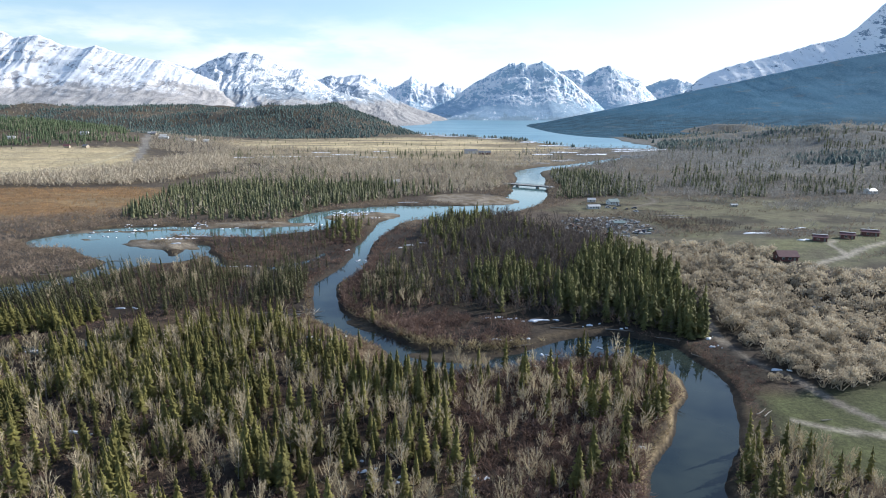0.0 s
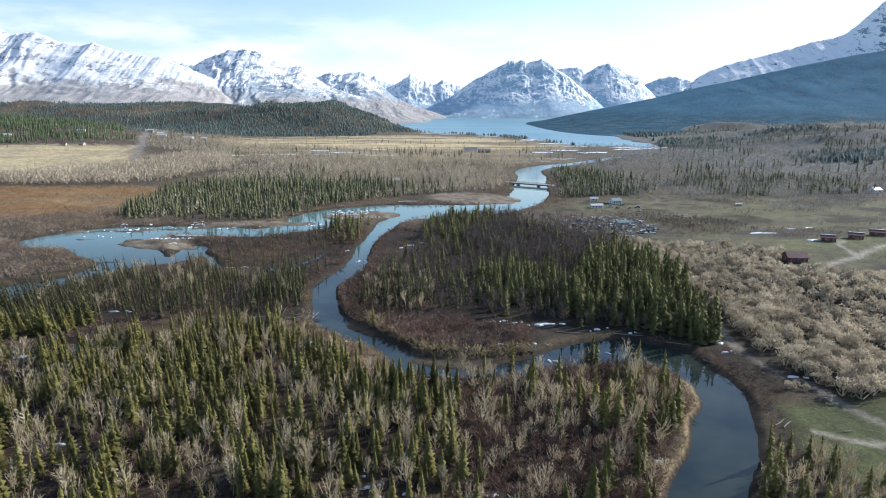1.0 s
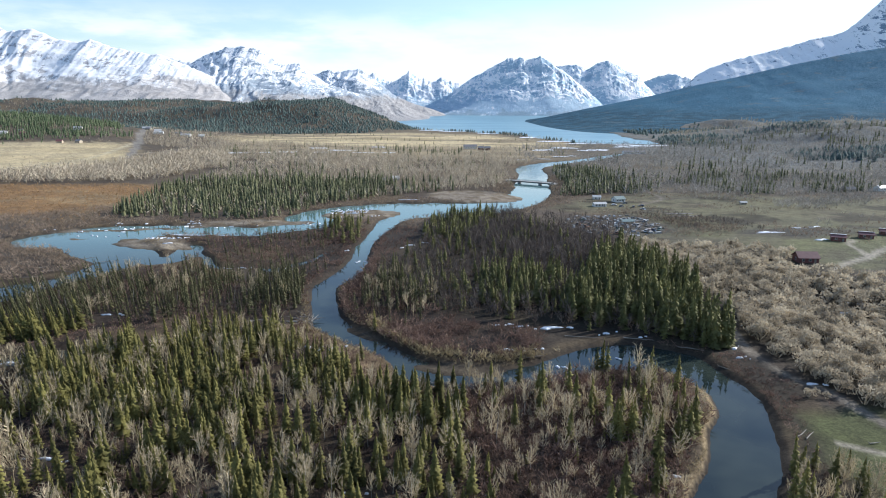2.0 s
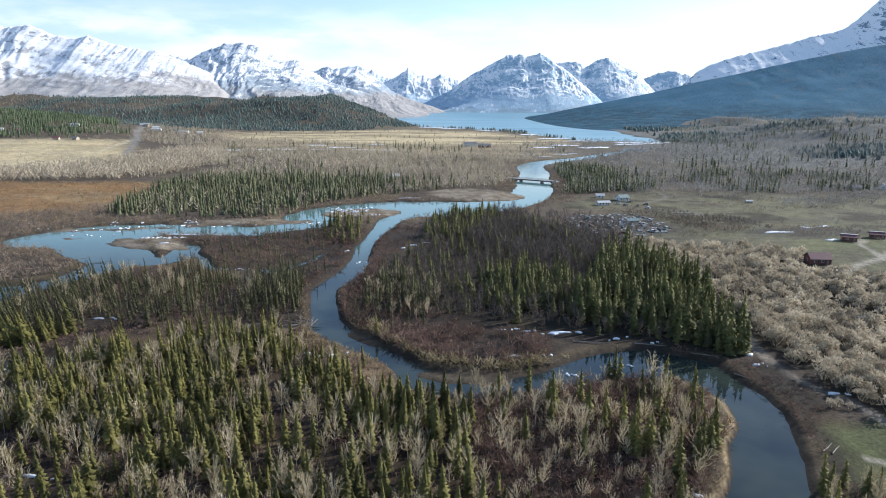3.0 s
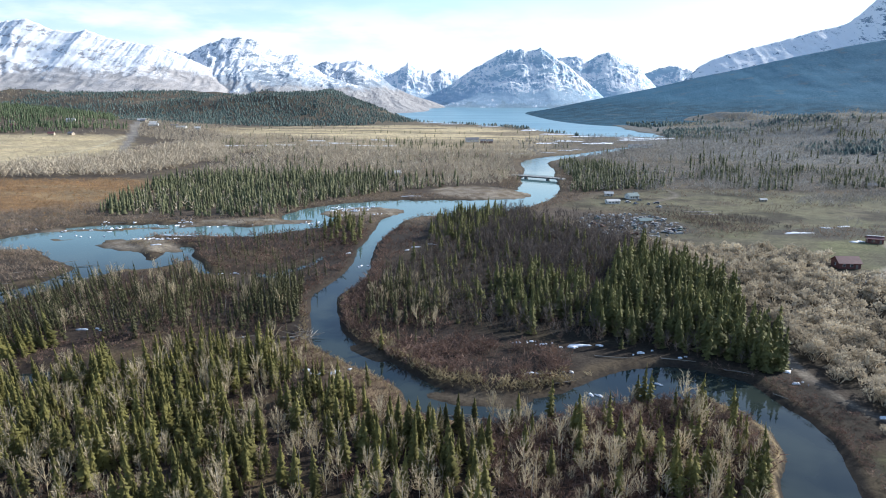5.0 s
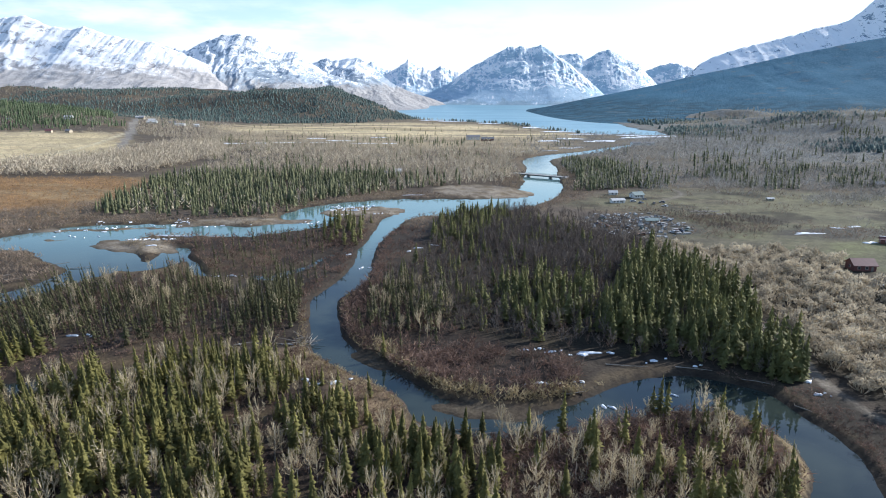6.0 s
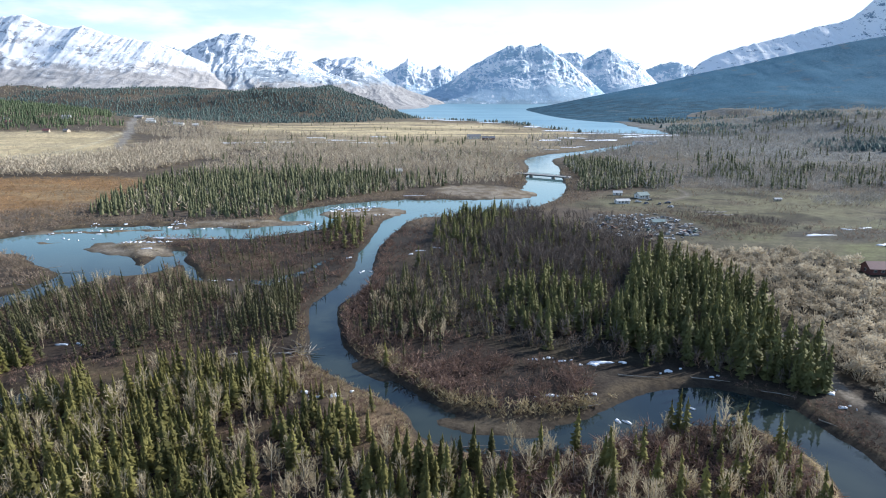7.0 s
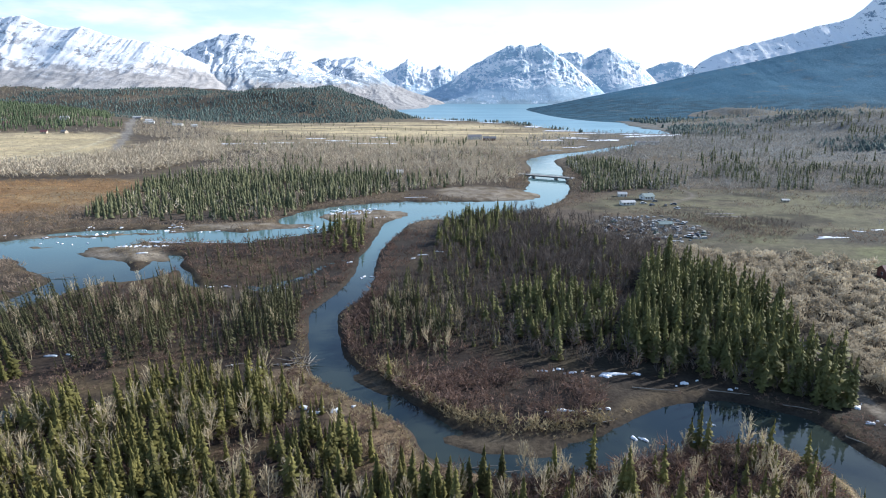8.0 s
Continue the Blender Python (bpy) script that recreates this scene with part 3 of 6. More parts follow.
def land_cover(x, y):
    c = np.tile(np.array(BROWN), (len(x), 1))
    ragged = (fbm(x / 14, y / 14, 4, 61) - 0.5)

    def lay(colour, amount):
        nonlocal c
        c = c + (np.array(colour) - c) * np.clip(amount, 0, 1)[:, None]

    lay(STRAW, smooth(560, 760, y) * 0.85)
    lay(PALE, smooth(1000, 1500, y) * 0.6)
    # Hill forest floor tinted cool so the far haze is in its colour.
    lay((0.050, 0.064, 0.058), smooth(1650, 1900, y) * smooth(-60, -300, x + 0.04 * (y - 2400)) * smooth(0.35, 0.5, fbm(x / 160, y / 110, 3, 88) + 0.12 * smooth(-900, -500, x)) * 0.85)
    # Eastern ground greyed and blued outwards: distance haze put into the cover colour.
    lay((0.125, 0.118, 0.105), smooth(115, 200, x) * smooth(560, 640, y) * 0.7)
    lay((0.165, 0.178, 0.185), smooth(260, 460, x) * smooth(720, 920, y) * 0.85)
    lay(LITTER, smooth(0.45, 0.65, fbm(x / 22, y / 22, 4, 62)) * 0.32 * smooth(700, 560, y))
    lay(LITTER, smooth(-170, -230, x) * smooth(280, 340, y) * 0.8)
    lay((0.135, 0.108, 0.086), smooth(395, 470, y) * smooth(640, 540, y) * 0.75)
    lay(OCHRE, smooth(0.5, 0.68, fbm(x / 17, y / 17, 4, 63)) * 0.45)
    # Grove and shrub-belt floors are darkened: crown shade laid into the cover colour.
    for poly, colour, soft, amount in ((HAY_FIELD, TAN, 60, 1.0), (WEST_MEADOW, TAN, 30, 0.9), (RED_MARSH, ORANGE, 25, 0.9), (EAST_FIELD, GREEN, 16, 0.85),
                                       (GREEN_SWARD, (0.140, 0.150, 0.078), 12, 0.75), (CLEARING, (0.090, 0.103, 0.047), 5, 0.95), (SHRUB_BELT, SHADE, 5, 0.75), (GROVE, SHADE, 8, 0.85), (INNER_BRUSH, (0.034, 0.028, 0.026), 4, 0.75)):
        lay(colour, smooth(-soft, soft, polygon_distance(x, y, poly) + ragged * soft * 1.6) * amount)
    lay((0.36, 0.30, 0.205), smooth(930, 1080, y + 0.25 * x + 150 * ragged) * smooth(-460, -380, x) * smooth(240, 150, x) * smooth(1330, 1250, y) * (0.45 + 0.5 * smooth(0.42, 0.56, fbm(x / 90, y / 40, 4, 71))))
    hay = smooth(-20, 30, polygon_distance(x, y, HAY_FIELD))
    lay(STRAW, smooth(0.52, 0.66, fbm(x / 160, y / 38, 4, 68)) * hay * 0.75)
    lay((0.20, 0.175, 0.10), smooth(0.56, 0.66, fbm(x / 240, y / 50, 3, 69)) * hay * 0.5)
    meadow = smooth(-10, 20, polygon_distance(x, y, WEST_MEADOW))
    lay((0.33, 0.28, 0.175), smooth(0.48, 0.62, fbm(x / 110, y / 40, 4, 70)) * meadow * 0.4)
    lay((0.30, 0.235, 0.145), smooth(0.5, 0.62, fbm(x / 40, y / 22, 4, 73)) * smooth(-10, 15, polygon_distance(x, y, RED_MARSH)) * 0.55)
    scrub = smooth(0.5, 0.62, fbm(x / 45, y / 24, 4, 66)) * smooth(-10, 15, polygon_distance(x, y, EAST_FIELD))
    lay(LITTER, scrub * 0.5)
    # Same dark tone for scattered scrub on the field.
    lay(SHADE, smooth(0.62, 0.7, fbm(x / 38, y / 20, 4, 67)) * smooth(-10, 15, polygon_distance(x, y, EAST_FIELD)) * 0.8)
    for line, colour, amount in ((TRACK, DIRT, 0.9), (SIDE_TRACK, (0.32, 0.295, 0.255), 0.9), (FIELD_TRACK, (0.36, 0.33, 0.28), 0.95), (CABIN_TRACK, (0.34, 0.31, 0.265), 0.9), (FARM_TRACK, DIRT, 0.8), (HIGHWAY, (0.25, 0.235, 0.22), 0.95), (MEADOW_TRACK, (0.5, 0.45, 0.33), 0.9)):
        lay(colour, smooth(-0.7, 0.7, strip_distance(x, y, line) + ragged * 1.2) * amount)
    lay((0.060, 0.054, 0.052), smooth(-8, 8, oval(x, y, 222, 408, 42, 26, 12) + ragged * 22) * 0.85)
    lay((0.075, 0.071, 0.067), smooth(-12, 10, oval(x, y, 114, 446, 34, 38) + ragged * 25) * 0.8)
    # East creek bank laid darker: shade of shrubs and grove put into the cover.
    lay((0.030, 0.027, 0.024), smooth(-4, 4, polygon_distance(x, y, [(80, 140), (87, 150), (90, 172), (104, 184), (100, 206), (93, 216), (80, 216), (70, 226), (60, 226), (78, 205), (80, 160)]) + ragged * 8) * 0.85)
    for poly, colour, soft, amount in ((MUD_FLAT, SHADED_MUD, 3, 0.95), (MOUTH_GRAVEL, (0.15, 0.126, 0.104), 9, 0.4), (WEST_GRAVEL, (0.15, 0.126, 0.104), 6, 0.45), (TIP_BRUSH, (0.25, 0.185, 0.125), 5, 0.8)):
        lay(colour, smooth(-soft, soft, polygon_distance(x, y, poly) + ragged * soft * 2) * amount)
    # Dark line below the cut bank: shade of its overhang put into the cover.
    lay((0.022, 0.019, 0.017), smooth(-0.7, 0.4, strip_distance(x, y, UNDERCUT_SHADE) + ragged * 1.5) * 0.9)
    d = water_distance(x, y)
    lay(WET, smooth(-2.6, -0.8, d + ragged * 3) * 0.8)
    lay(OCHRE, smooth(-7, -3, d + ragged * 9) * (1 - smooth(-2.5, -1, d)) * 0.25)
    creek = strip_distance(x, y, CREEK)
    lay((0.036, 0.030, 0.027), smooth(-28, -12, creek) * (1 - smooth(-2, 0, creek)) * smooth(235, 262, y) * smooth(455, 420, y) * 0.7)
    rim = smooth(-2, 2, polygon_distance(x, y, EAST_EDGE)) * smooth(-2.6, -1.7, d + ragged * 1.5) * (1 - smooth(-1.2, -0.5, d))
    lay((0.30, 0.235, 0.15), rim * 0.8)
    bar = smooth(-3, 3, bar_distance(x, y))
    lay(GRAVEL, bar * 0.9 * smooth(240, 330, y))
    lay((0.115, 0.095, 0.072), bar * 0.9 * (1 - smooth(240, 330, y)))
    lay((0.125, 0.092, 0.055), bar * smooth(0.46, 0.6, fbm(x / 9, y / 6, 4, 75)) * smooth(240, 330, y) * 0.7)
    lay(WET, smooth(-1.0, 0.6, strip_distance(x, y, OLD_CHANNEL) + ragged * 3) * 0.6)
    return c


def ground_sheet():
    angles = np.radians(np.r_[np.arange(-46, 46, 0.26), np.arange(46, 314, 6.0)])
    rings = np.r_[0.02, 12.0, 25.0, 40.0, 60.0 * np.exp(np.linspace(0, math.log(4950 / 60), 350))]
    a, r = np.meshgrid(angles, rings)
    x, y = (r * np.sin(a)).ravel(), (r * np.cos(a)).ravel()
    z = ground_height(x, y)
    n, m = len(angles), len(rings)
    i, j = np.meshgrid(np.arange(n), np.arange(m - 1))
    i, j = i.ravel(), j.ravel()
    k = (i + 1) % n
    faces = np.c_[j * n + i, j * n + k, (j + 1) * n + k, (j + 1) * n + i][:, ::-1]
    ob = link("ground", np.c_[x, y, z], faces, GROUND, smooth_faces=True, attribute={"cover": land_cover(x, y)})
    tagged(ob, "brown river flats with dry grass fields and gravel banks", "ground", kind="structure")


def water_sheet():
    xs = np.r_[-2000, -900, -500, -440, np.arange(-400, 1000, 50), 1150, 1400]
    ys = np.r_[-150, np.arange(-100, 1200, 100), np.arange(1200, 4960, 60), 4960]
    x, y = (v.ravel() for v in np.meshgrid(xs, ys))
    n = len(xs)
    i, j = (v.ravel() for v in np.meshgrid(np.arange(n - 1), np.arange(len(ys) - 1)))
    faces = np.c_[j * n + i, j * n + i + 1, (j + 1) * n + i + 1, (j + 1) * n + i]
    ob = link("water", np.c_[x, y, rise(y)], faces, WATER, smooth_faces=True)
    tagged(ob, "blue-green river water and the long lake behind it", "water", kind="structure")


ground_sheet()
water_sheet()


# ---- mountains ----
def mountain(name, label, skyline, depth, foot, back, mat, spur=160.0, rough=0.16, seed=0, steepness=1.5, columns=230, rows=66, jagged=1.0):
    """A range whose crest follows the skyline (x, height) at the given depth, with spurs and gullies running down to its foot."""
    crest = np.array(skyline, float)
    u = np.linspace(crest[0, 0], crest[-1, 0], columns)
    v = np.r_[np.linspace(0, 1, rows), np.linspace(1, 1.5, 12)[1:]]
    uu, vv = np.meshgrid(u, v)
    height = np.interp(u, crest[:, 0], crest[:, 1])
    jag = (ridged(u / 38, u * 0 + seed, 4, seed) - 0.6) * 20 + (fbm(u / 11, u * 0 + 3, 2, seed) - 0.5) * 8
    height = height + jagged * jag * np.clip(height / 300, 0.1, 1)
    wide = np.interp(u, crest[:, 0], crest[:, 1])
    front = np.clip(vv, 0, 1)
    soften = np.array([np.convolve(np.pad(height, 12, mode="edge"), np.ones(25) / 25, "valid")])
    body = (soften * (1 - front ** 2) + height[None] * front ** 2) * front ** steepness
    slant = fbm(uu / 420, vv * 1.5, 3, seed + 4) - 0.5
    warp = 2.2 * slant * vv * 2 + 0.7 * fbm(uu / spur, vv * 4, 3, seed + 6)
    gully = ridged(uu / spur + warp, vv * 2.2 + seed, 5, seed + 5) - 0.62
    small = ridged(uu / (spur * 0.3) + 3 * warp, vv * 8 + seed, 4, seed + 9) - 0.62
    flank = smooth(0.38, 0.7, front) * (1 - smooth(0.86, 1.0, front))
    amount = np.clip(wide, 60, None)[None] * rough * flank
    tiny = ridged(uu / (spur * 0.11) + 6 * warp, vv * 24 + seed, 3, seed + 13) - 0.62
    z = body + amount * (1.9 * gully + 1.1 * small + 0.5 * tiny)
    z = np.where(vv > 1, height[None] * (1 - 0.9 * ((vv - 1) / 0.5)), z)
    y = np.where(vv <= 1, foot + (depth - foot) * vv, depth + (back - depth) * (vv - 1) / 0.5)
    y = y + 0.05 * (depth - foot) * (fbm(uu / 130, vv * 3, 3, seed + 2) - 0.5) * np.sin(np.pi * front)
    x = uu * (1 + 0.0 * vv)
    z = z - 6 * (front < 0.02)
    n = columns
    i, j = (q.ravel() for q in np.meshgrid(np.arange(n - 1), np.arange(len(v) - 1)))
    faces = np.c_[j * n + i, j * n + i + 1, (j + 1) * n + i + 1, (j + 1) * n + i]
    ob = link(name, np.c_[x.ravel(), y.ravel(), z.ravel()], faces, mat, smooth_faces=True)
    tagged(ob, label, "mountain", kind="structure")
    return ob


mountain("mountain_west", "long snowy mountain range with bare grey lower slopes",
         [(-2864, 544), (-2487, 506), (-2164, 454), (-2091, 423), (-1988, 434), (-1868, 392), (-1788, 373), (-1703, 387), (-1623, 355), (-1487, 326),
          (-1377, 318), (-1296, 289), (-1160, 230), (-1000, 150), (-860, 70), (-700, 5)], 3300, 2350, 3800, LEFT_ROCK, 190, 0.05, 1, 1.7, 340, 90, 0.9)
mountain("mountain_cirque", "snow-filled cirque ridge behind the western range", [(-1900, 250), (-1762, 320), (-1627, 358), (-1498, 327), (-1400, 314), (-1272, 257), (-1150, 160)],
         3950, 3500, 4300, LEFT_ROCK, 120, 0.2, 2, 1.2, 120, 50)
mountain("mountain_dome", "broad domed mountain with rock ledges and snow gullies",
         [(-1560, 80), (-1486, 169), (-1419, 237), (-1338, 296), (-1259, 337), (-1181, 367), (-1135, 379), (-1044, 382), (-969, 367), (-925, 338), (-866, 309),
          (-806, 292), (-760, 298), (-701, 251), (-627, 200), (-505, 156), (-322, 112), (-199, 79), (-60, 20)], 3600, 2700, 4000, DOME_ROCK, 140, 0.075, 3, 1.7, 320, 90, 0.8)
mountain("mountain_middle", "snowy mountain shoulder beyond the lake", [(-1000, 160), (-863, 236), (-720, 291), (-650, 284), (-509, 298), (-457, 271), (-387, 220), (-300, 148), (-194, 100), (-60, 60), (80, 10)],
         4150, 3500, 4500, DOME_ROCK, 130, 0.085, 4, 1.5, 220, 66)
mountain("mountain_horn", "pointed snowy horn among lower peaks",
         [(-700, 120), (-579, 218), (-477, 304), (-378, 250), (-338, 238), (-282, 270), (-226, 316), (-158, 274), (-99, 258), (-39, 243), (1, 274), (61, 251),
          (181, 220), (302, 162), (420, 80)], 4700, 4150, 4900, HAZED_ROCK, 110, 0.085, 5, 1.3, 240, 60)
mountain("mountain_lake_head", "large snow-streaked mountain at the lake's head, tinted blue for haze",
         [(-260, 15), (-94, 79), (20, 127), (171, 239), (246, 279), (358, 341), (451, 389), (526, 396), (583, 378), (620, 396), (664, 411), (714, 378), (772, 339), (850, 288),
          (968, 196), (1086, 104), (1200, 48)], 4500, 3960, 4800, HAZED_ROCK, 170, 0.105, 6, 1.25, 320, 90, 1.1)
mountain("mountain_castle", "stepped rocky mountain tinted with blue haze",
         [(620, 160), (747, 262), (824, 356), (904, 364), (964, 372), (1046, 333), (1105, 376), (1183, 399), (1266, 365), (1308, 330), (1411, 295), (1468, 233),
          (1563, 146), (1649, 87), (1800, 60)], 4780, 4300, 4940, HAZED_ROCK, 130, 0.065, 7, 1.2, 260, 60, 0.7)
mountain("mountain_far_peak", "distant snowy peak tinted with blue haze", [(1250, 140), (1385, 208), (1484, 260), (1585, 296), (1666, 316), (1749, 300), (1875, 269), (2045, 209), (2200, 150)],
         4880, 4600, 4950, HAZED_ROCK, 120, 0.12, 8, 1.2, 120, 36)
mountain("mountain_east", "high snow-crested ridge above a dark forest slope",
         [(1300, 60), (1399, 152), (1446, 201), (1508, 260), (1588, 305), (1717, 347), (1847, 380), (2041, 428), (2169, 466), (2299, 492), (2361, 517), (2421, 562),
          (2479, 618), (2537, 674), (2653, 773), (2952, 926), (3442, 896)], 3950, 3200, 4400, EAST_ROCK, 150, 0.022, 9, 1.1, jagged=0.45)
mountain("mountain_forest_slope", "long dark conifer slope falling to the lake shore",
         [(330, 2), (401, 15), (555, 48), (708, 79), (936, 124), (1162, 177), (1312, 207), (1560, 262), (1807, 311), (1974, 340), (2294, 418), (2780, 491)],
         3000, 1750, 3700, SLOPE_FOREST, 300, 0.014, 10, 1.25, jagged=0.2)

# ---- plants ----
def tube(points, radii, sides=4):
    """A tapered tube as triangles."""
    verts, faces = [], []
    for (px, py, pz), r in zip(points, radii):
        for s in range(sides):
            w = 2 * math.pi * s / sides
            verts.append((px + r * math.cos(w), py + r * math.sin(w), pz))
    for i in range(len(points) - 1):
        for s in range(sides):
            a, b = i * sides + s, i * sides + (s + 1) % sides
            faces += [(a, b, b + sides), (a, b + sides, a + sides)]
    return np.array(verts), np.array(faces)


def join(*pieces):
    verts, faces, base = [], [], 0
    for v, f in pieces:
        verts.append(np.asarray(v, float))
        faces.append(np.asarray(f, int) + base)
        base += len(v)
    return np.vstack(verts), np.vstack(faces)


def spruce_crown(rng, tiers, boughs, spread=0.11):
    """A narrow ragged spire for a tree one unit high: steep overlapping boughs, each a small folded fan."""
    verts, faces = [], []
    fat = rng.uniform(0.8, 1.15)
    side = rng.uniform(0, 6.28)
    for i in range(tiers):
        s = 0.06 + 0.9 * (max(0.0, i + rng.uniform(-0.45, 0.45)) / tiers) ** 0.9
        reach = fat * spread * ((1 - s) ** 0.85 * min(1.0, 0.65 + 2.2 * s) + 0.035) * rng.uniform(0.82, 1.12)
        n = max(3, round(boughs * (0.5 + 0.5 * (1 - s))))
        turn = rng.uniform(0, 6.28)
        for b in range(n):
            w = turn + 2 * math.pi * (b + rng.uniform(-0.4, 0.4)) / n
            r = reach * rng.uniform(0.55, 1.2) * (1 + 0.15 * math.cos(w - side))
            c, sn = math.cos(w), math.sin(w)
            z = s + rng.uniform(-0.03, 0.03)
            drop, half = rng.uniform(0.02, 0.065), r * rng.uniform(0.24, 0.40)
            k = len(verts)
            verts += [(0, 0, z + 0.045), (c * r * 0.55 - sn * half, sn * r * 0.55 + c * half, z - drop * rng.uniform(0.7, 1.2)),
                      (c * r, sn * r, z - drop * 0.55), (c * r * 0.55 + sn * half, sn * r * 0.55 - c * half, z - drop * rng.uniform(0.7, 1.2))]
            faces += [(k, k + 1, k + 2), (k, k + 2, k + 3)]
    k = len(verts)
    for q in range(3):
        verts.append((0.010 * math.cos(q * 2.1), 0.010 * math.sin(q * 2.1), 0.88))
    verts.append((0, 0, 1.03))
    faces += [(k, k + 1, k + 3), (k + 1, k + 2, k + 3), (k + 2, k, k + 3)]
    return np.array(verts), np.array(faces)


def sprig(rng, root, way, length, width):
    """One thin tapering twig."""
    way = np.asarray(way, float)
    way = way / np.linalg.norm(way)
    side = np.cross(way, rng.normal(size=3))
    side = side / (np.linalg.norm(side) + 1e-9) * width
    root = np.asarray(root, float)
    return [root - side, root + side, root + way * length]


def bare_crown(rng, limbs, twigs, width, twig=0.13, spread=0.22, low=0.22):
    """Leafless crown of a tree one unit high: limbs leave the trunk outward, curve up and end in a spray of twigs."""
    verts, faces = [], []

    def put(tri):
        k = len(verts)
        verts.extend(tri)
        faces.append((k, k + 1, k + 2))

    for i in range(limbs):
        top = rng.uniform(0.42, 1.0)
        reach = spread * math.sqrt(max(0.04, 1 - ((top - 0.66) / 0.37) ** 2)) * rng.uniform(0.45, 1.1)
        start = max(low, top - rng.uniform(0.22, 0.42))
        w = rng.uniform(0, 6.28)
        c, sn = math.cos(w), math.sin(w)
        root = np.array((0, 0, start))
        knee = np.array((c * reach * 0.6, sn * reach * 0.6, start + (top - start) * 0.38))
        tip = np.array((c * reach, sn * reach, top))
        put(sprig(rng, root, knee - root, np.linalg.norm(knee - root) * 1.15, width * 1.6))
        put(sprig(rng, knee, tip - knee, np.linalg.norm(tip - knee), width * 1.2))
        for t in range(twigs):
            f = rng.uniform(0.0, 0.95)
            at = knee + (tip - knee) * f
            bend = np.array((c * 0.5, sn * 0.5, 0.8)) + rng.normal(size=3) * 0.5
            put(sprig(rng, at, bend, twig * rng.uniform(0.5, 1.2), width * 0.8))
    return np.array(verts), np.array(faces)


def dome_crown(rng, count, width, length=0.3, squat=0.5):
    """A rounded leafless bush one unit high: stems fan out and end in twigs."""
    verts, faces = [], []
    for i in range(count):
        w, q = rng.uniform(0, 6.28), rng.uniform(0, 1) ** 0.6
        r = squat * q
        top = np.array((math.cos(w) * r, math.sin(w) * r, 0.25 + 0.6 * math.sqrt(max(0, 1 - q * q)) * rng.uniform(0.5, 1.0)))
        way = np.array((top[0] * 1.1, top[1] * 1.1, 0.35)) + rng.normal(size=3) * 0.28
        if i % 6 == 0:
            tri = sprig(rng, (top[0] * 0.2, top[1] * 0.2, 0), top, np.linalg.norm(top), width * 0.7)
        else:
            tri = sprig(rng, top - way * 0.15, way, length * rng.uniform(0.6, 1.3), width)
        k = len(verts)
        verts += tri
        faces.append((k, k + 1, k + 2))
    return np.array(verts), np.array(faces)


def billow_crown(rng, heads, twigs, width, length=0.16):
    """A broad leafless bush one unit high: several rounded heads of fine twigs on leaning stems."""
    verts, faces = [], []

    def put(tri):
        k = len(verts)
        verts.extend(tri)
        faces.append((k, k + 1, k + 2))

    for n in range(heads):
        w, q = 2 * math.pi * (n + rng.uniform(-0.3, 0.3)) / heads, rng.uniform(0.12, 0.40) if n else 0.0
        size = rng.uniform(0.20, 0.30)
        mid = np.array((math.cos(w) * q, math.sin(w) * q, rng.uniform(0.46, 0.72) - 0.55 * q))
        put(sprig(rng, (mid[0] * 0.2, mid[1] * 0.2, 0), mid, np.linalg.norm(mid), width * 1.2))
        for t in range(twigs):
            d = rng.normal(size=3)
            d[2] = abs(d[2]) - 0.35 * rng.random()
            d = d / np.linalg.norm(d)
            put(sprig(rng, mid + d * size * rng.uniform(0.45, 0.85), d + rng.normal(size=3) * 0.35 + np.array((0, 0, 0.25)), length * rng.uniform(0.6, 1.2), width))
    return np.array(verts), np.array(faces)


def cone_tree(rng, sides=5, tiers=3, spread=0.13):
    """A small far conifer one unit high: ragged stacked cones."""
    verts, faces = [], []
    for t in range(tiers):
        z0, z1 = 0.05 + 0.27 * t, min(1.0, 0.5 + 0.27 * t)
        k = len(verts)
        verts.append((0, 0, z1))
        turn = rng.uniform(0, 6.28)
        for s in range(sides):
            r = spread * (1 - 0.27 * t) * rng.uniform(0.65, 1.25)
            w = turn + 2 * math.pi * s / sides
            verts.append((r * math.cos(w), r * math.sin(w), z0 + rng.uniform(-0.03, 0.05)))
        for s in range(sides):
            faces.append((k, k + 1 + s, k + 1 + (s + 1) % sides))
    return np.array(verts), np.array(faces)


def scatter(template_sets, spots, heights, widths, turns, leans=None):
    """Joins many copies of a few templates into one array of vertices and triangles. spots: x, y, z."""
    verts, faces, base = [], [], 0
    pick = RNG.integers(0, len(template_sets), len(spots))
    for n, (tv, tf) in enumerate(template_sets):
        some = np.nonzero(pick == n)[0]
        if not len(some):
            continue
        c, s = np.cos(turns[some])[:, None], np.sin(turns[some])[:, None]
        w, h = widths[some][:, None], heights[some][:, None]
        x = (tv[None, :, 0] * c - tv[None, :, 1] * s) * w
        y = (tv[None, :, 0] * s + tv[None, :, 1] * c) * w
        z = tv[None, :, 2] * h
        lean = RNG.normal(0, 0.035, (len(some), 2)) if leans is None else leans[some]
        x, y = x + lean[:, :1] * z, y + lean[:, 1:] * z
        v = np.stack([x + spots[some, 0][:, None], y + spots[some, 1][:, None], z + spots[some, 2][:, None]], -1)
        f = tf[None] + (np.arange(len(some)) * len(tv))[:, None, None] + base
        verts.append(v.reshape(-1, 3))
        faces.append(f.reshape(-1, 3))
        base += len(some) * len(tv)
    return np.vstack(verts), np.vstack(faces)


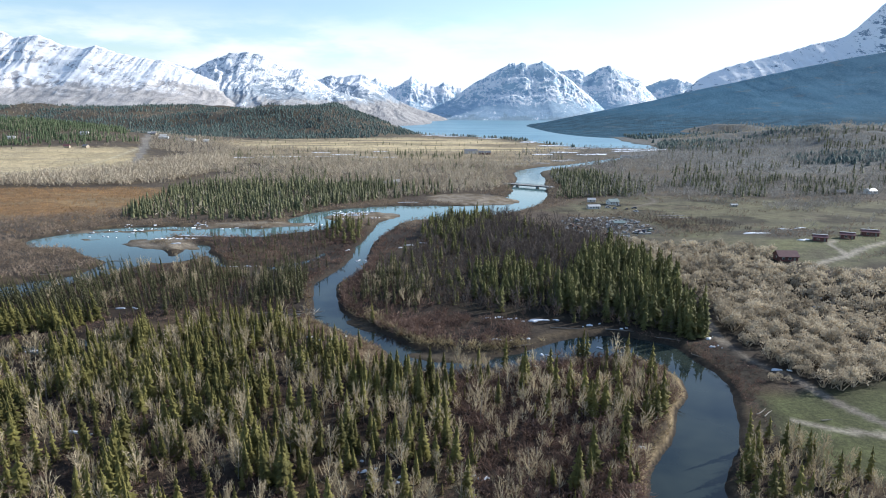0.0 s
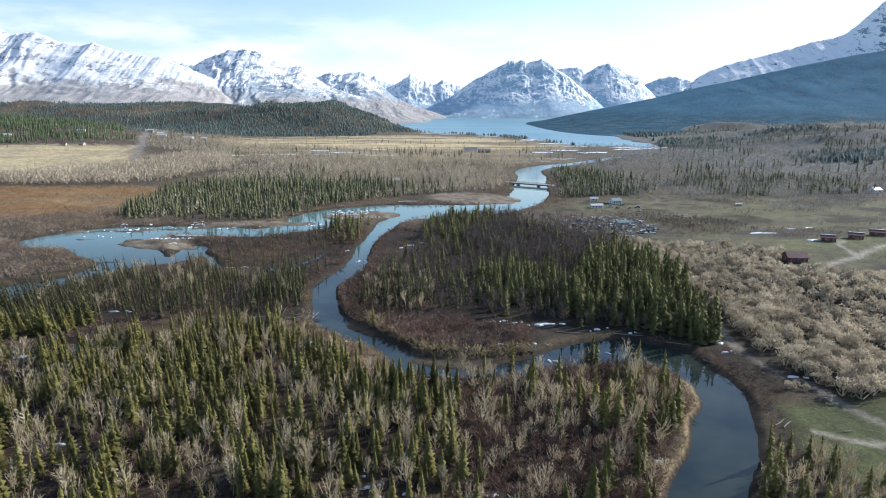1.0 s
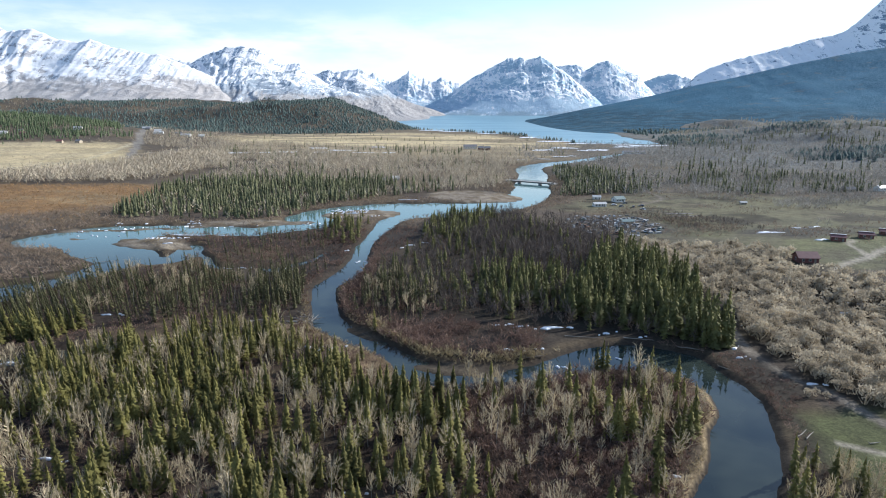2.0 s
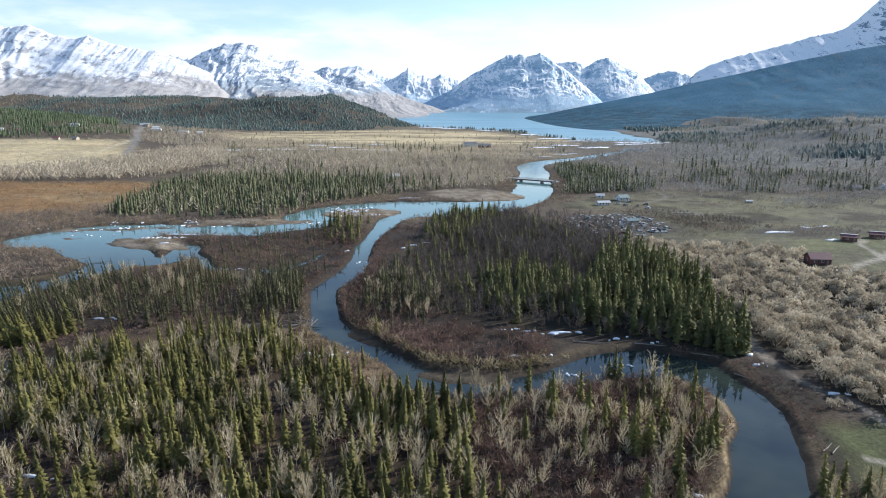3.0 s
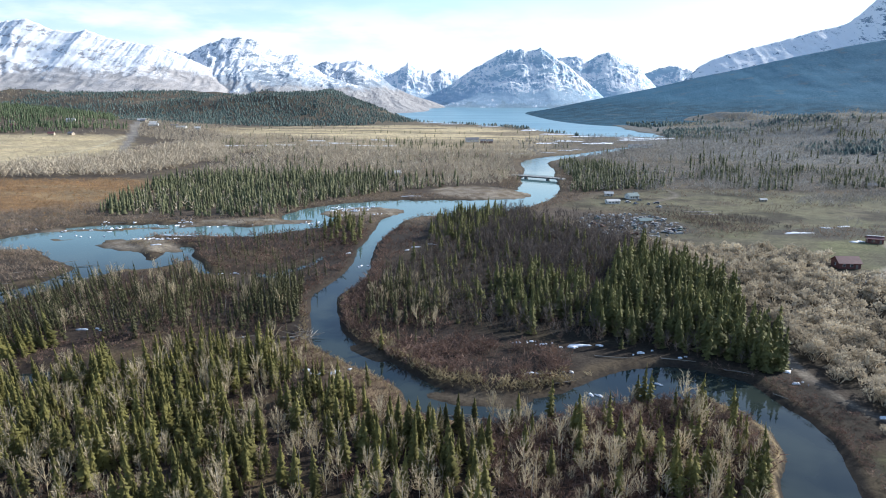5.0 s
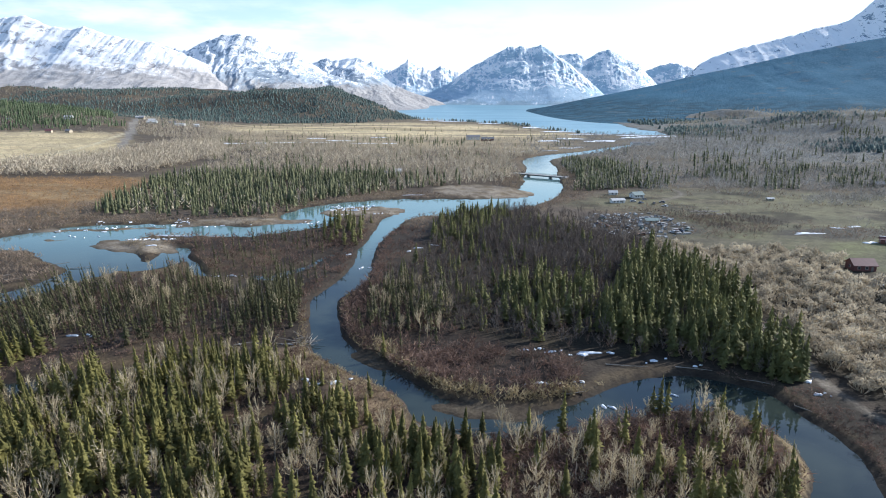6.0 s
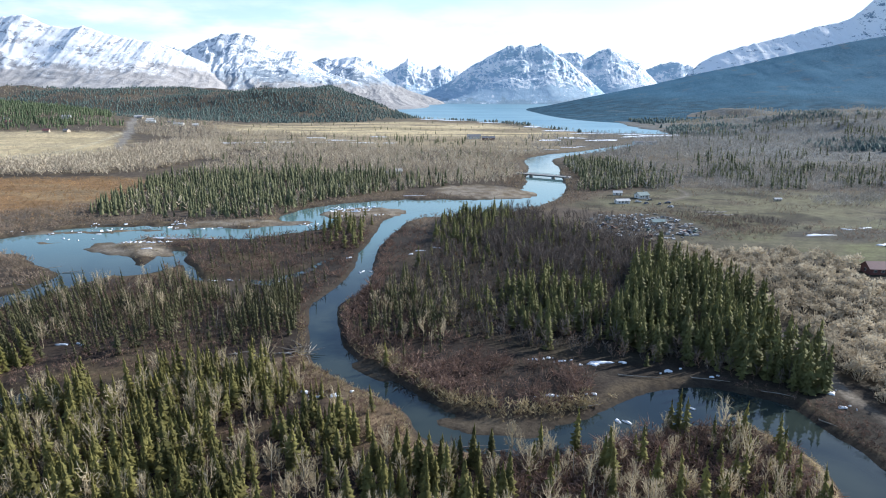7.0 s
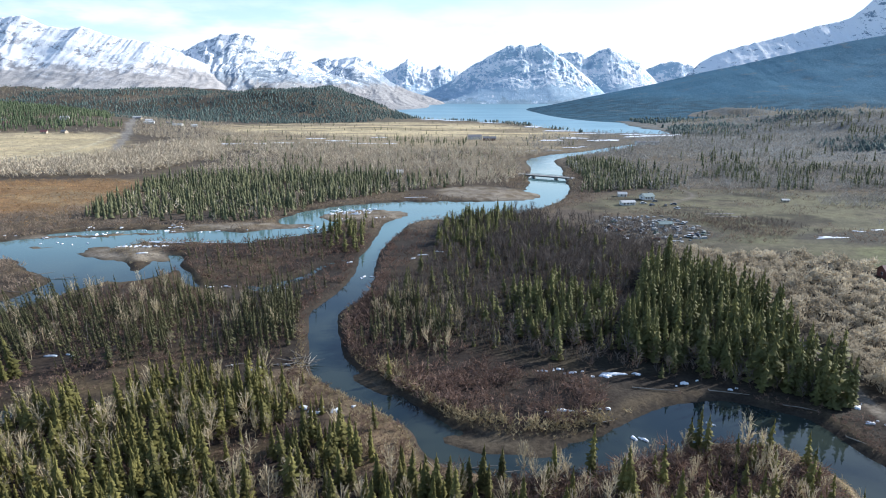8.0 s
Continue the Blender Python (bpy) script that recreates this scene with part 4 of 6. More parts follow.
SNOW_HOLLOWS = ((-47, 212.5, 4.5), (-39, 209.5, 5), (-66, 236.5, 5.5), (-60, 239.5, 4.5), (-128, 246.5, 6), (-97, 221, 5), (-15, 126.5, 3.4), (-17, 130, 2.2), (-21, 134.5, 2.4), (47.5, 140.6, 2.2), (9.5, 127.3, 2.2), (-91, 147.5, 4.0), (-38, 212.5, 3), (37, 237, 4.5), (19, 215, 3), (-71, 243, 3), (-131, 250, 4), (173, 316, 13), (168, 303, 8), (154, 251, 5), (180, 330, 7), (-345, 1095, 24), (-258, 1122, 26), (-181, 1168, 26),
                (97, 966, 12), (151, 988, 12), (187, 1192, 22), (232, 1255, 26), (282, 1197, 26), (364, 1290, 28), (-234, 1224, 24))


def spread_points(poly, spacing, density=None, margin=0.0, seed=0):
    """Jittered spots inside a polygon, kept by a density function of x and y."""
    rng = np.random.default_rng(1000 + seed)
    p = np.array(poly, float)
    xs, ys = np.arange(p[:, 0].min(), p[:, 0].max(), spacing), np.arange(p[:, 1].min(), p[:, 1].max(), spacing)
    x, y = (v.ravel() for v in np.meshgrid(xs, ys))
    x, y = x + rng.uniform(-0.5, 0.5, x.shape) * spacing, y + rng.uniform(-0.5, 0.5, y.shape) * spacing
    keep = polygon_distance(x, y, poly) > margin
    x, y = x[keep], y[keep]
    if density is not None:
        keep = rng.random(x.shape) < density(x, y)
        x, y = x[keep], y[keep]
    for hx, hy, hr in SNOW_HOLLOWS:
        keep = np.hypot(x - hx, y - hy + 0.6) > hr
        x, y = x[keep], y[keep]
    keep = (water_distance(x, y) < -1.2) & (np.abs(x) < 0.72 * np.maximum(y, 20) + 40) & (y > -60)
    # thin stands on the ground under the flight's start
    keep &= (y > 96) | (rng.random(x.shape) < 0.12)
    bare = np.maximum(polygon_distance(x, y, MUD_FLAT), strip_distance(x, y, UNDERCUT_SHADE) + 0.4)
    keep &= (bare < 0) | (rng.random(x.shape) < 0.06)
    gravel = np.maximum(polygon_distance(x, y, MOUTH_GRAVEL), polygon_distance(x, y, WEST_GRAVEL))
    keep &= (gravel < 0) | (vnoise(x / 6, y / 6, 5) > 0.34)
    x, y = x[keep], y[keep]
    for line in (TRACK, SIDE_TRACK, FIELD_TRACK, CABIN_TRACK, FARM_TRACK, HIGHWAY, MEADOW_TRACK):
        keep = strip_distance(x, y, line) < -1.5
        x, y = x[keep], y[keep]
    return np.c_[x, y, ground_height(x, y) - 0.15] if len(x) else np.zeros((0, 3))


def clump(x, y, size, low, high, seed):
    return smooth(low, high, fbm(x / size, y / size, 3, seed))


TREES = {"spruce": [], "fir": [], "aspen": [], "alder": [], "reed": [], "sapling": [], "shrub": [], "willow": [], "marsh": [], "far_fir": [], "far_aspen": [], "hill_fir": []}


def plant(kind, poly, spacing, density, low, high, seed, margin=0.0):
    spots = spread_points(poly, spacing, density, margin, seed)
    h = low + (high - low) * np.random.default_rng(seed).random(len(spots)) ** 1.35
    TREES[kind].append(np.c_[spots, h])


plant("spruce", NEAR_WOOD, 2.1, lambda x, y: (1.0 - 0.72 * smooth(-34, 6, x)) * (0.16 + 0.84 * clump(x, y, 19, 0.36, 0.53, 71)) * (0.4 + 0.6 * clump(x, y, 6, 0.4, 0.55, 106)) * (1 - 0.3 * smooth(165, 110, y)) * (1 - 0.9 * smooth(-3, 2, polygon_distance(x, y, TIP_BRUSH))), 2.6, 12.5, 1)
plant("aspen", NEAR_WOOD, 2.7, lambda x, y: (0.42 - 0.22 * smooth(-20, 20, x) + 0.04 * smooth(185, 120, y)) * (0.3 + 0.7 * clump(x, y, 13, 0.36, 0.54, 72)) * (1 - 0.5 * smooth(50, 62, x)) * (1 - 0.8 * smooth(-3, 2, polygon_distance(x, y, TIP_BRUSH))), 3.5, 10.5, 2)
plant("willow", NEAR_WOOD, 2.4, lambda x, y: 0.45 + 0.5 * smooth(0, 40, x), 1.0, 2.8, 3)
plant("sapling", NEAR_WOOD, 2.75, lambda x, y: 0.85 + 0 * x, 1.8, 4.6, 41)
PENINSULA = [(2, 186), (24, 196), (50, 196), (66, 190), (68, 171), (60, 160), (53, 148), (47, 135), (40, 112), (36, 80), (10, 80), (6, 120)]
plant("sapling", PENINSULA, 2.6, lambda x, y: 0.5 + 0 * x, 1.8, 4.0, 66)
plant("willow", PENINSULA, 1.8, lambda x, y: 0.85 + 0 * x, 1.4, 4.2, 91)
plant("aspen", PENINSULA, 3.4, lambda x, y: 0.20 * smooth(92, 104, y), 4.0, 7.5, 104)
plant("aspen", PENINSULA, 4.6, lambda x, y: 0.3 * clump(x, y, 12, 0.36, 0.5, 120), 3.5, 7.0, 67)
plant("aspen", [(46, 186), (66, 190), (68, 171), (60, 160), (53, 148), (42, 152)], 4.2, lambda x, y: 0.35 + 0 * x, 3.5, 6.0, 86)
plant("sapling", NORTH_BAND, 2.9, lambda x, y: 0.75 + 0 * x, 1.6, 3.8, 42)
plant("sapling", GROVE, 3.2, lambda x, y: 0.85 + 0 * x, 2.0, 5.5, 43)
plant("sapling", BRUSH_ISLE, 3.6, lambda x, y: 0.6 + 0 * x, 1.6, 3.5, 44)
plant("spruce", NORTH_BAND, 2.9, lambda x, y: 0.14 + 0.75 * clump(x, y, 18, 0.40, 0.54, 73), 3.5, 12, 4)
WEST_POINT = [(-132, 226), (-150, 217), (-175, 214), (-205, 205), (-235, 228), (-218, 255), (-188, 266), (-160, 262), (-130, 245)]
plant("spruce", WEST_POINT, 2.8, lambda x, y: 0.3 + 0.6 * clump(x, y, 14, 0.36, 0.5, 108), 5, 13, 78)
plant("sapling", WEST_POINT, 2.8, lambda x, y: 0.8 + 0 * x, 1.6, 3.6, 79)
plant("spruce", [(-59, 258), (-62, 285), (-65, 308), (-78, 318), (-86, 290), (-82, 262)], 2.5, lambda x, y: 0.75 + 0 * x, 6, 13, 101)
plant("aspen", NORTH_BAND, 5.0, lambda x, y: 0.35 * clump(x, y, 20, 0.4, 0.6, 74), 6, 10, 5)
plant("willow", NORTH_BAND, 2.1, lambda x, y: 0.8 + 0 * x, 1.1, 2.8, 6)
plant("willow", BRUSH_ISLE, 2.9, lambda x, y: 0.85 + 0 * x, 1.2, 3.8, 7)
plant("spruce", BRUSH_ISLE, 5.0, lambda x, y: 0.35 * clump(x, y, 30, 0.45, 0.6, 75) + 0.3 * smooth(-130, -95, x) * smooth(360, 385, y), 6, 11, 8)
plant("fir", POINT_WOOD, 4.2, lambda x, y: 0.15 + 0.5 * clump(x, y, 12, 0.4, 0.52, 122), 5, 11.5, 9)
plant("willow", POINT_WOOD, 2.2, lambda x, y: 0.8 + 0 * x, 1.2, 3.2, 93)
plant("fir", GROVE, 3.6, lambda x, y: 0.10 + 0.16 * clump(x, y, 14, 0.45, 0.55, 76), 4.5, 12, 10)
plant("fir", FIR_CORE, 3.0, lambda x, y: 0.24 + 0.55 * clump(x, y, 9, 0.36, 0.52, 114), 7, 14, 87)
plant("fir", FIR_EDGE, 2.8, lambda x, y: 0.36 + 0.5 * clump(x, y, 10, 0.36, 0.5, 115), 9, 18, 88)
plant("fir", FIR_TOP, 3.4, lambda x, y: 0.3 + 0.55 * clump(x, y, 12, 0.38, 0.52, 116), 6, 13, 89)
plant("alder", GROVE, 3.2, lambda x, y: 0.72 * (1 - 0.65 * smooth(-2, 6, polygon_distance(x, y, FIR_EDGE))), 4, 9, 11)
plant("alder", BARE_TOP, 3.2, lambda x, y: 0.8 * clump(x, y, 14, 0.3, 0.46, 117), 6, 11.5, 90)
plant("willow", INNER_BRUSH, 1.6, lambda x, y: 0.25 + 0.7 * clump(x, y, 9, 0.34, 0.52, 94), 1.0, 4.0, 12)
plant("sapling", INNER_BRUSH, 2.6, lambda x, y: 0.7 * clump(x, y, 11, 0.38, 0.54, 95), 2.0, 5.0, 45)
plant("spruce", [(-44, 262), (-22, 222), (-8, 214), (-8, 260), (-34, 300)], 4.5, lambda x, y: 0.22 + 0 * x, 5, 9, 13)
plant("spruce", [(-34, 258), (-14, 252), (-2, 268), (-8, 300), (-26, 320), (-36, 290)], 3.2, lambda x, y: 0.38 + 0.6 * clump(x, y, 9, 0.36, 0.48, 111), 6, 13, 82)
plant("aspen", [(-34, 256), (-14, 248), (0, 262), (-8, 300), (-26, 320), (-36, 290)], 4.6, lambda x, y: 0.5 + 0 * x, 5, 9, 83)
plant("shrub", SHRUB_BELT, 3.2, lambda x, y: 0.35 + 0.6 * clump(x, y, 9, 0.34, 0.5, 79), 3.2, 8.0, 14)
plant("willow", [(82, 196), (86, 186), (84, 165), (90, 172), (104, 184), (100, 200), (94, 212), (84, 210)], 1.7, lambda x, y: 0.85 * clump(x, y, 7, 0.3, 0.46, 107), 0.6, 1.8, 15)
plant("shrub", [(94, 183), (104, 184), (108, 172), (98, 172)], 3.6, lambda x, y: 0.4 + 0 * x, 2.5, 4.0, 16)
plant("spruce", SOUTH_EAST_WOOD, 3.6, lambda x, y: 0.08 + 0.4 * clump(x, y, 12, 0.42, 0.55, 77), 6, 11, 17)
plant("sapling", SOUTH_EAST_WOOD, 2.6, lambda x, y: 0.9 + 0 * x, 1.6, 4.0, 53)
plant("aspen", SOUTH_EAST_WOOD, 2.8, lambda x, y: 0.75 + 0 * x, 3.5, 7.5, 18)
plant("willow", SOUTH_EAST_WOOD, 2.8, lambda x, y: 0.6 + 0 * x, 1.0, 2.2, 19)
plant("alder", [(96, 330), (108, 385), (120, 425), (82, 470), (34, 484), (66, 420), (88, 362)], 4.6, lambda x, y: 0.75 + 0 * x, 5, 9, 20)
plant("far_fir", NORTH_STAND, 4.6, lambda x, y: (0.30 + 0.65 * clump(x, y, 24, 0.36, 0.50, 81)) * (1 - 0.85 * smooth(-95, 0, x)) * (1 - 0.9 * smooth(650, 730, y)), 4.5, 14, 21)
plant("far_aspen", NORTH_STAND, 5.6, lambda x, y: 0.14 + 0.7 * np.maximum(smooth(-100, -20, x), smooth(640, 740, y)), 5, 10, 22)
plant("far_aspen", ASPEN_BAND, 5.2, lambda x, y: 0.30 + 0.68 * clump(x, y * 1.3, 45, 0.36, 0.48, 132), 7, 15, 23)
plant("far_aspen", MIDDLE_FLAT, 6.4, lambda x, y: (0.10 + 0.85 * clump(x, y * 1.3, 60, 0.39, 0.49, 82)) * (1 - 0.8 * smooth(960, 1080, y + 0.25 * x)), 6, 13, 24)
plant("far_fir", MIDDLE_FLAT, 11.0, lambda x, y: 0.02 + 0.4 * clump(x, y, 60, 0.55, 0.66, 83), 6, 12, 25)
plant("far_fir", BRIDGE_WOOD, 5.0, lambda x, y: (0.95 - 0.75 * smooth(165, 225, x)) * (0.4 + 0.6 * clump(x, y, 24, 0.38, 0.48, 118)), 6, 13, 26)
plant("far_aspen", BRIDGE_WOOD, 7.0, lambda x, y: 0.6 + 0 * x, 6, 10, 27)
plant("far_fir", EAST_BELT, 5.6, lambda x, y: 0.03 + 0.8 * clump(x, y * 1.5, 30, 0.50, 0.58, 84), 4, 11, 28)
plant("far_aspen", EAST_BELT, 5.2, lambda x, y: 0.55 + 0.4 * clump(x, y, 22, 0.4, 0.55, 119), 4, 8, 29)
plant("far_aspen", EAST_FLAT, 8.0, lambda x, y: 0.16 + 0.8 * clump(x, y * 2.4, 80, 0.40, 0.53, 85), 6, 11, 30)
plant("far_fir", EAST_FLAT, 14.0, lambda x, y: 0.008 + 0.7 * clump(x, y * 2.4, 100, 0.58, 0.66, 86), 9, 15, 31)
plant("far_aspen", [(205, 395), (330, 395), (420, 470), (430, 560), (300, 500), (250, 460)], 9.0, lambda x, y: 0.7 * clump(x, y, 40, 0.42, 0.6, 87), 2.5, 5, 32)
plant("willow", [(-62, 470), (-40, 480), (-36, 498), (-52, 506), (-66, 492)], 3.0, lambda x, y: 0.8 + 0 * x, 1.2, 2.6, 46)
plant("fir", [(-62, 470), (-40, 480), (-38, 490), (-58, 488)], 5.0, lambda x, y: 0.4 + 0 * x, 4, 9, 47)
plant("far_aspen", [(520, 1400), (1200, 1450), (1700, 1500), (1800, 2100), (800, 2000), (560, 1700)], 12.0, lambda x, y: 0.1 + 0.85 * smooth(0.5, 0.72, ridged(x / 520, y / 250, 2, 41)), 7, 13, 54)
plant("hill_fir", [(500, 1350), (1200, 1400), (1800, 1500), (1900, 2200), (900, 2300), (560, 2200)], 12.5, lambda x, y: 0.02 + 0.9 * smooth(0.62, 0.45, ridged(x / 520, y / 250, 2, 41)) * clump(x, y, 150, 0.35, 0.5, 93), 9, 16, 55)
for seed, hollow in ((69, [(450, 1425), (520, 1560), (640, 1600), (720, 1480), (620, 1380), (554, 1290), (490, 1330)]), (70, [(535, 1000), (577, 1110), (670, 1100), (760, 1000), (660, 930), (575, 860), (530, 900)]),
                     (71, [(760, 1700), (900, 1560), (1200, 1450), (1350, 1560), (1200, 1680), (950, 1780)])):
    plant("hill_fir", hollow, 7.5, lambda x, y: 0.06 + 0.75 * clump(x, y * 1.8, 55, 0.44, 0.54, 101), 6, 13, seed)
plant("far_aspen", [(150, 585), (190, 625), (300, 645), (450, 650), (450, 596), (300, 588), (215, 605)], 4.6, lambda x, y: 0.2 + 0.7 * clump(x, y, 26, 0.36, 0.5, 109), 3.5, 8, 80)
plant("far_aspen", [(225, 1130), (330, 1140), (470, 1290), (490, 1370), (300, 1425), (250, 1320)], 8.0, lambda x, y: 0.65 * clump(x, y, 40, 0.38, 0.52, 112), 3, 8, 84)
plant("willow", MOUTH_GRAVEL, 2.1, lambda x, y: 0.75 + 0 * x, 1.2, 3.2, 94)
plant("willow", TIP_BRUSH, 1.8, lambda x, y: 0.8 + 0 * x, 0.8, 2.2, 95)
plant("reed", TIP_BRUSH, 1.4, lambda x, y: 0.15 + 0.7 * clump(x, y, 8, 0.36, 0.5, 123), 0.7, 1.9, 96)
RIVER_EDGE = [(-270, 360), (-270, 520), (-110, 545), (-10, 600), (60, 720), (130, 760), (130, 560), (20, 460), (-60, 440), (-120, 395), (-200, 350)]
plant("willow", RIVER_EDGE, 2.4, lambda x, y: 0.85 * smooth(-34, -10, water_distance(x, y)) * (bar_distance(x, y) < 1), 1.0, 3.2, 56)
plant("reed", RIVER_EDGE, 2.4, lambda x, y: 0.7 * smooth(-8, -3, water_distance(x, y)) * (bar_distance(x, y) < 1) * clump(x, y, 16, 0.4, 0.55, 102), 0.8, 1.8, 72)
plant("willow", [(-66, 300), (-58, 420), (-30, 440), (-28, 300), (-40, 240), (-56, 250)], 1.7, lambda x, y: 0.85 * smooth(-14, -6, water_distance(x, y)), 1.0, 2.8, 73)
plant("willow", [(60, 100), (84, 160), (82, 190), (66, 214), (40, 226), (60, 236), (92, 216), (100, 176), (90, 120)], 1.7, lambda x, y: 0.85 * smooth(-9, -2.0, water_distance(x, y)), 0.6, 1.7, 74)
plant("willow", [(196, 385), (215, 372), (250, 388), (275, 412), (262, 438), (215, 440), (190, 420)], 2.8, lambda x, y: 0.6 * clump(x, y, 12, 0.42, 0.55, 110), 0.8, 2.2, 81)
plant("willow", EAST_FIELD, 3.4, lambda x, y: 0.85 * clump(x, y * 1.6, 34, 0.52, 0.60, 66), 0.9, 2.6, 48)
plant("willow", [(84, 420), (96, 500), (120, 505), (150, 490), (160, 455), (190, 440), (170, 415), (128, 404)], 3.2, lambda x, y: 0.75 * clump(x, y, 16, 0.45, 0.55, 103), 1.2, 3.4, 75)
plant("willow", [(-190, 388), (-170, 396), (-148, 388), (-150, 372), (-175, 376)], 2.8, lambda x, y: 0.4 + 0 * x, 0.8, 1.6, 49)
ISLAND = [(-196, 380), (-180, 392), (-160, 396), (-143, 384), (-142, 360), (-156, 352), (-172, 370)]
plant("reed", ISLAND, 1.9, lambda x, y: 0.75 * clump(x, y, 10, 0.36, 0.5, 104), 0.6, 1.6, 76)
plant("reed", [(-110, 455), (-125, 463), (-170, 452), (-160, 440), (-120, 444)], 2.2, lambda x, y: 0.4 * clump(x, y, 10, 0.42, 0.55, 105), 0.5, 1.3, 77)
plant("reed", EAST_EDGE, 1.0, lambda x, y: 0.9 * smooth(-4.2, -2.2, water_distance(x, y)) + 0.1, 0.7, 1.7, 50)
CREEK_SIDE = [(-60, 300), (-40, 300), (-36, 250), (-10, 216), (20, 214), (34, 222), (40, 204), (20, 186), (-30, 186), (-50, 222), (-62, 250)]
plant("reed", CREEK_SIDE, 1.3, lambda x, y: 0.9 * smooth(-6, -3, water_distance(x, y)) * clump(x, y, 12, 0.34, 0.5, 91), 0.7, 1.9, 51)
plant("willow", [(84, 160), (90, 172), (100, 176), (108, 172), (100, 200), (94, 214), (84, 212), (82, 190)], 2.4, lambda x, y: 0.6 * clump(x, y, 7, 0.34, 0.5, 107), 0.5, 1.5, 52)
OLD_BED = [(-60, 252), (-115, 242), (-135, 237), (-210, 242), (-250, 178), (-125, 207), (-90, 224), (-56, 238)]
FRINGE = [(-32, 246), (-26, 226), (-14, 213), (0, 206), (12, 204), (26, 207), (38, 216), (36, 221), (22, 213), (8, 210), (-6, 214), (-18, 226), (-26, 244)]
plant("reed", FRINGE, 1.0, lambda x, y: 0.35 + 0.6 * clump(x, y, 7, 0.34, 0.48, 113), 1.2, 3.4, 85)
plant("willow", OLD_BED, 2.2, lambda x, y: 0.75 * (1 - smooth(-2.5, -0.5, strip_distance(x, y, OLD_CHANNEL))), 0.8, 2.2, 57)
plant("reed", OLD_BED, 1.6, lambda x, y: 0.5 * clump(x, y, 10, 0.45, 0.6, 96), 0.5, 1.2, 58)
plant("marsh", RED_MARSH, 4.2, lambda x, y: 0.85 + 0 * x, 1.4, 3.0, 33)
plant("marsh", [(-262, 600), (-250, 540), (-280, 500), (-330, 470), (-420, 470), (-300, 400), (-246, 420), (-225, 450), (-238, 484)], 4.2, lambda x, y: 0.35 + 0 * x, 1.2, 2.6, 34)
plant("willow", [(-262, 600), (-250, 540), (-280, 500), (-330, 470), (-420, 470), (-330, 380), (-262, 385), (-235, 430), (-225, 450), (-238, 484)], 3.0, lambda x, y: 0.8 + 0 * x, 1.5, 3.6, 35)
plant("willow", [(-330, 380), (-262, 385), (-240, 370), (-206, 352), (-182, 332), (-180, 318), (-196, 300), (-260, 278), (-340, 320)], 2.3, lambda x, y: 0.85 + 0 * x, 1.4, 3.4, 36)
plant("hill_fir", [(-2100, 1750), (-700, 1700), (-230, 1850), (-70, 2100), (-110, 2300), (-230, 2600), (-400, 2750), (-2300, 2750)], 10.5, lambda x, y: 0.12 + 0.80 * smooth(0.41, 0.50, fbm(x / 120, y / 110, 4, 88) + 0.07 * smooth(-900, -500, x)), 5, 14, 37)
plant("hill_fir", [(-800, 1750), (-330, 1900), (-150, 2250), (-230, 2600), (-700, 2500)], 11.0, lambda x, y: 0.5 * smooth(-850, -550, x) * smooth(0.36, 0.48, fbm(x / 90, y / 60, 3, 130)), 6, 13, 68)
plant("far_aspen", [(-2100, 1750), (-700, 1650), (-330, 1900), (-150, 2250), (-230, 2600), (-400, 2750), (-2300, 2750)], 13.0, lambda x, y: (0.5 * smooth(0.48, 0.38, fbm(x / 120, y / 110, 4, 88)) + 0.04) * (1 - 0.7 * smooth(-900, -500, x)), 5, 10, 59)
plant("far_fir", [(-1400, 1180), (-880, 1190), (-705, 1265), (-645, 1370), (-700, 1470), (-760, 1560), (-820, 1720), (-1500, 1720)], 7.6, lambda x, y: 0.15 + 0.85 * clump(x, y * 1.5, 90, 0.36, 0.5, 89), 8, 17, 38)
plant("far_aspen", [(-1400, 1150), (-850, 1180), (-700, 1400), (-800, 1700), (-1500, 1700)], 12.0, lambda x, y: 0.5 + 0 * x, 5, 10, 60)
plant("far_fir", [(-900, 1120), (-640, 1230), (-560, 1420), (-500, 1560), (-640, 1640), (-720, 1420)], 15.0, lambda x, y: 0.25 * clump(x, y, 60, 0.4, 0.55, 97), 7, 13, 61)
plant("far_fir", HAY_FIELD, 34.0, lambda x, y: 0.16 + 0.5 * clump(x, y, 120, 0.52, 0.62, 98), 4, 9, 62)
plant("far_aspen", [(-470, 1180), (-330, 1150), (-200, 1290), (-430, 1410), (-500, 1620), (-740, 1650), (-640, 1400), (-560, 1250)], 8.5, lambda x, y: 0.3 + 0.65 * clump(x, y, 60, 0.36, 0.52, 99), 6, 11, 63)
SHORE = [(560, 1330), (300, 1380), (120, 1760), (-140, 2100), (-280, 2700), (-180, 2700), (-30, 2160), (230, 1850), (340, 1480), (560, 1420)]
plant("hill_fir", SHORE, 9.0, lambda x, y: 0.7 * smooth(-34, -6, polygon_distance(x, y, LAKE)) * clump(x, y, 70, 0.42, 0.55, 100), 6, 13, 64)
plant("far_aspen", SHORE, 11.0, lambda x, y: 0.6 * smooth(-60, -10, polygon_distance(x, y, LAKE)), 5, 10, 65)
plant("far_aspen", [(-1000, 1150), (-560, 1250), (-430, 1420), (-520, 1700), (-900, 1650)], 14.0, lambda x, y: 0.5 * clump(x, y, 90, 0.4, 0.55, 90), 5, 9, 39)
plant("far_aspen", WEST_MEADOW, 9.0, lambda x, y: 0.04 + 0.7 * clump(x, y * 1.6, 45, 0.50, 0.60, 121), 1.5, 5, 92)
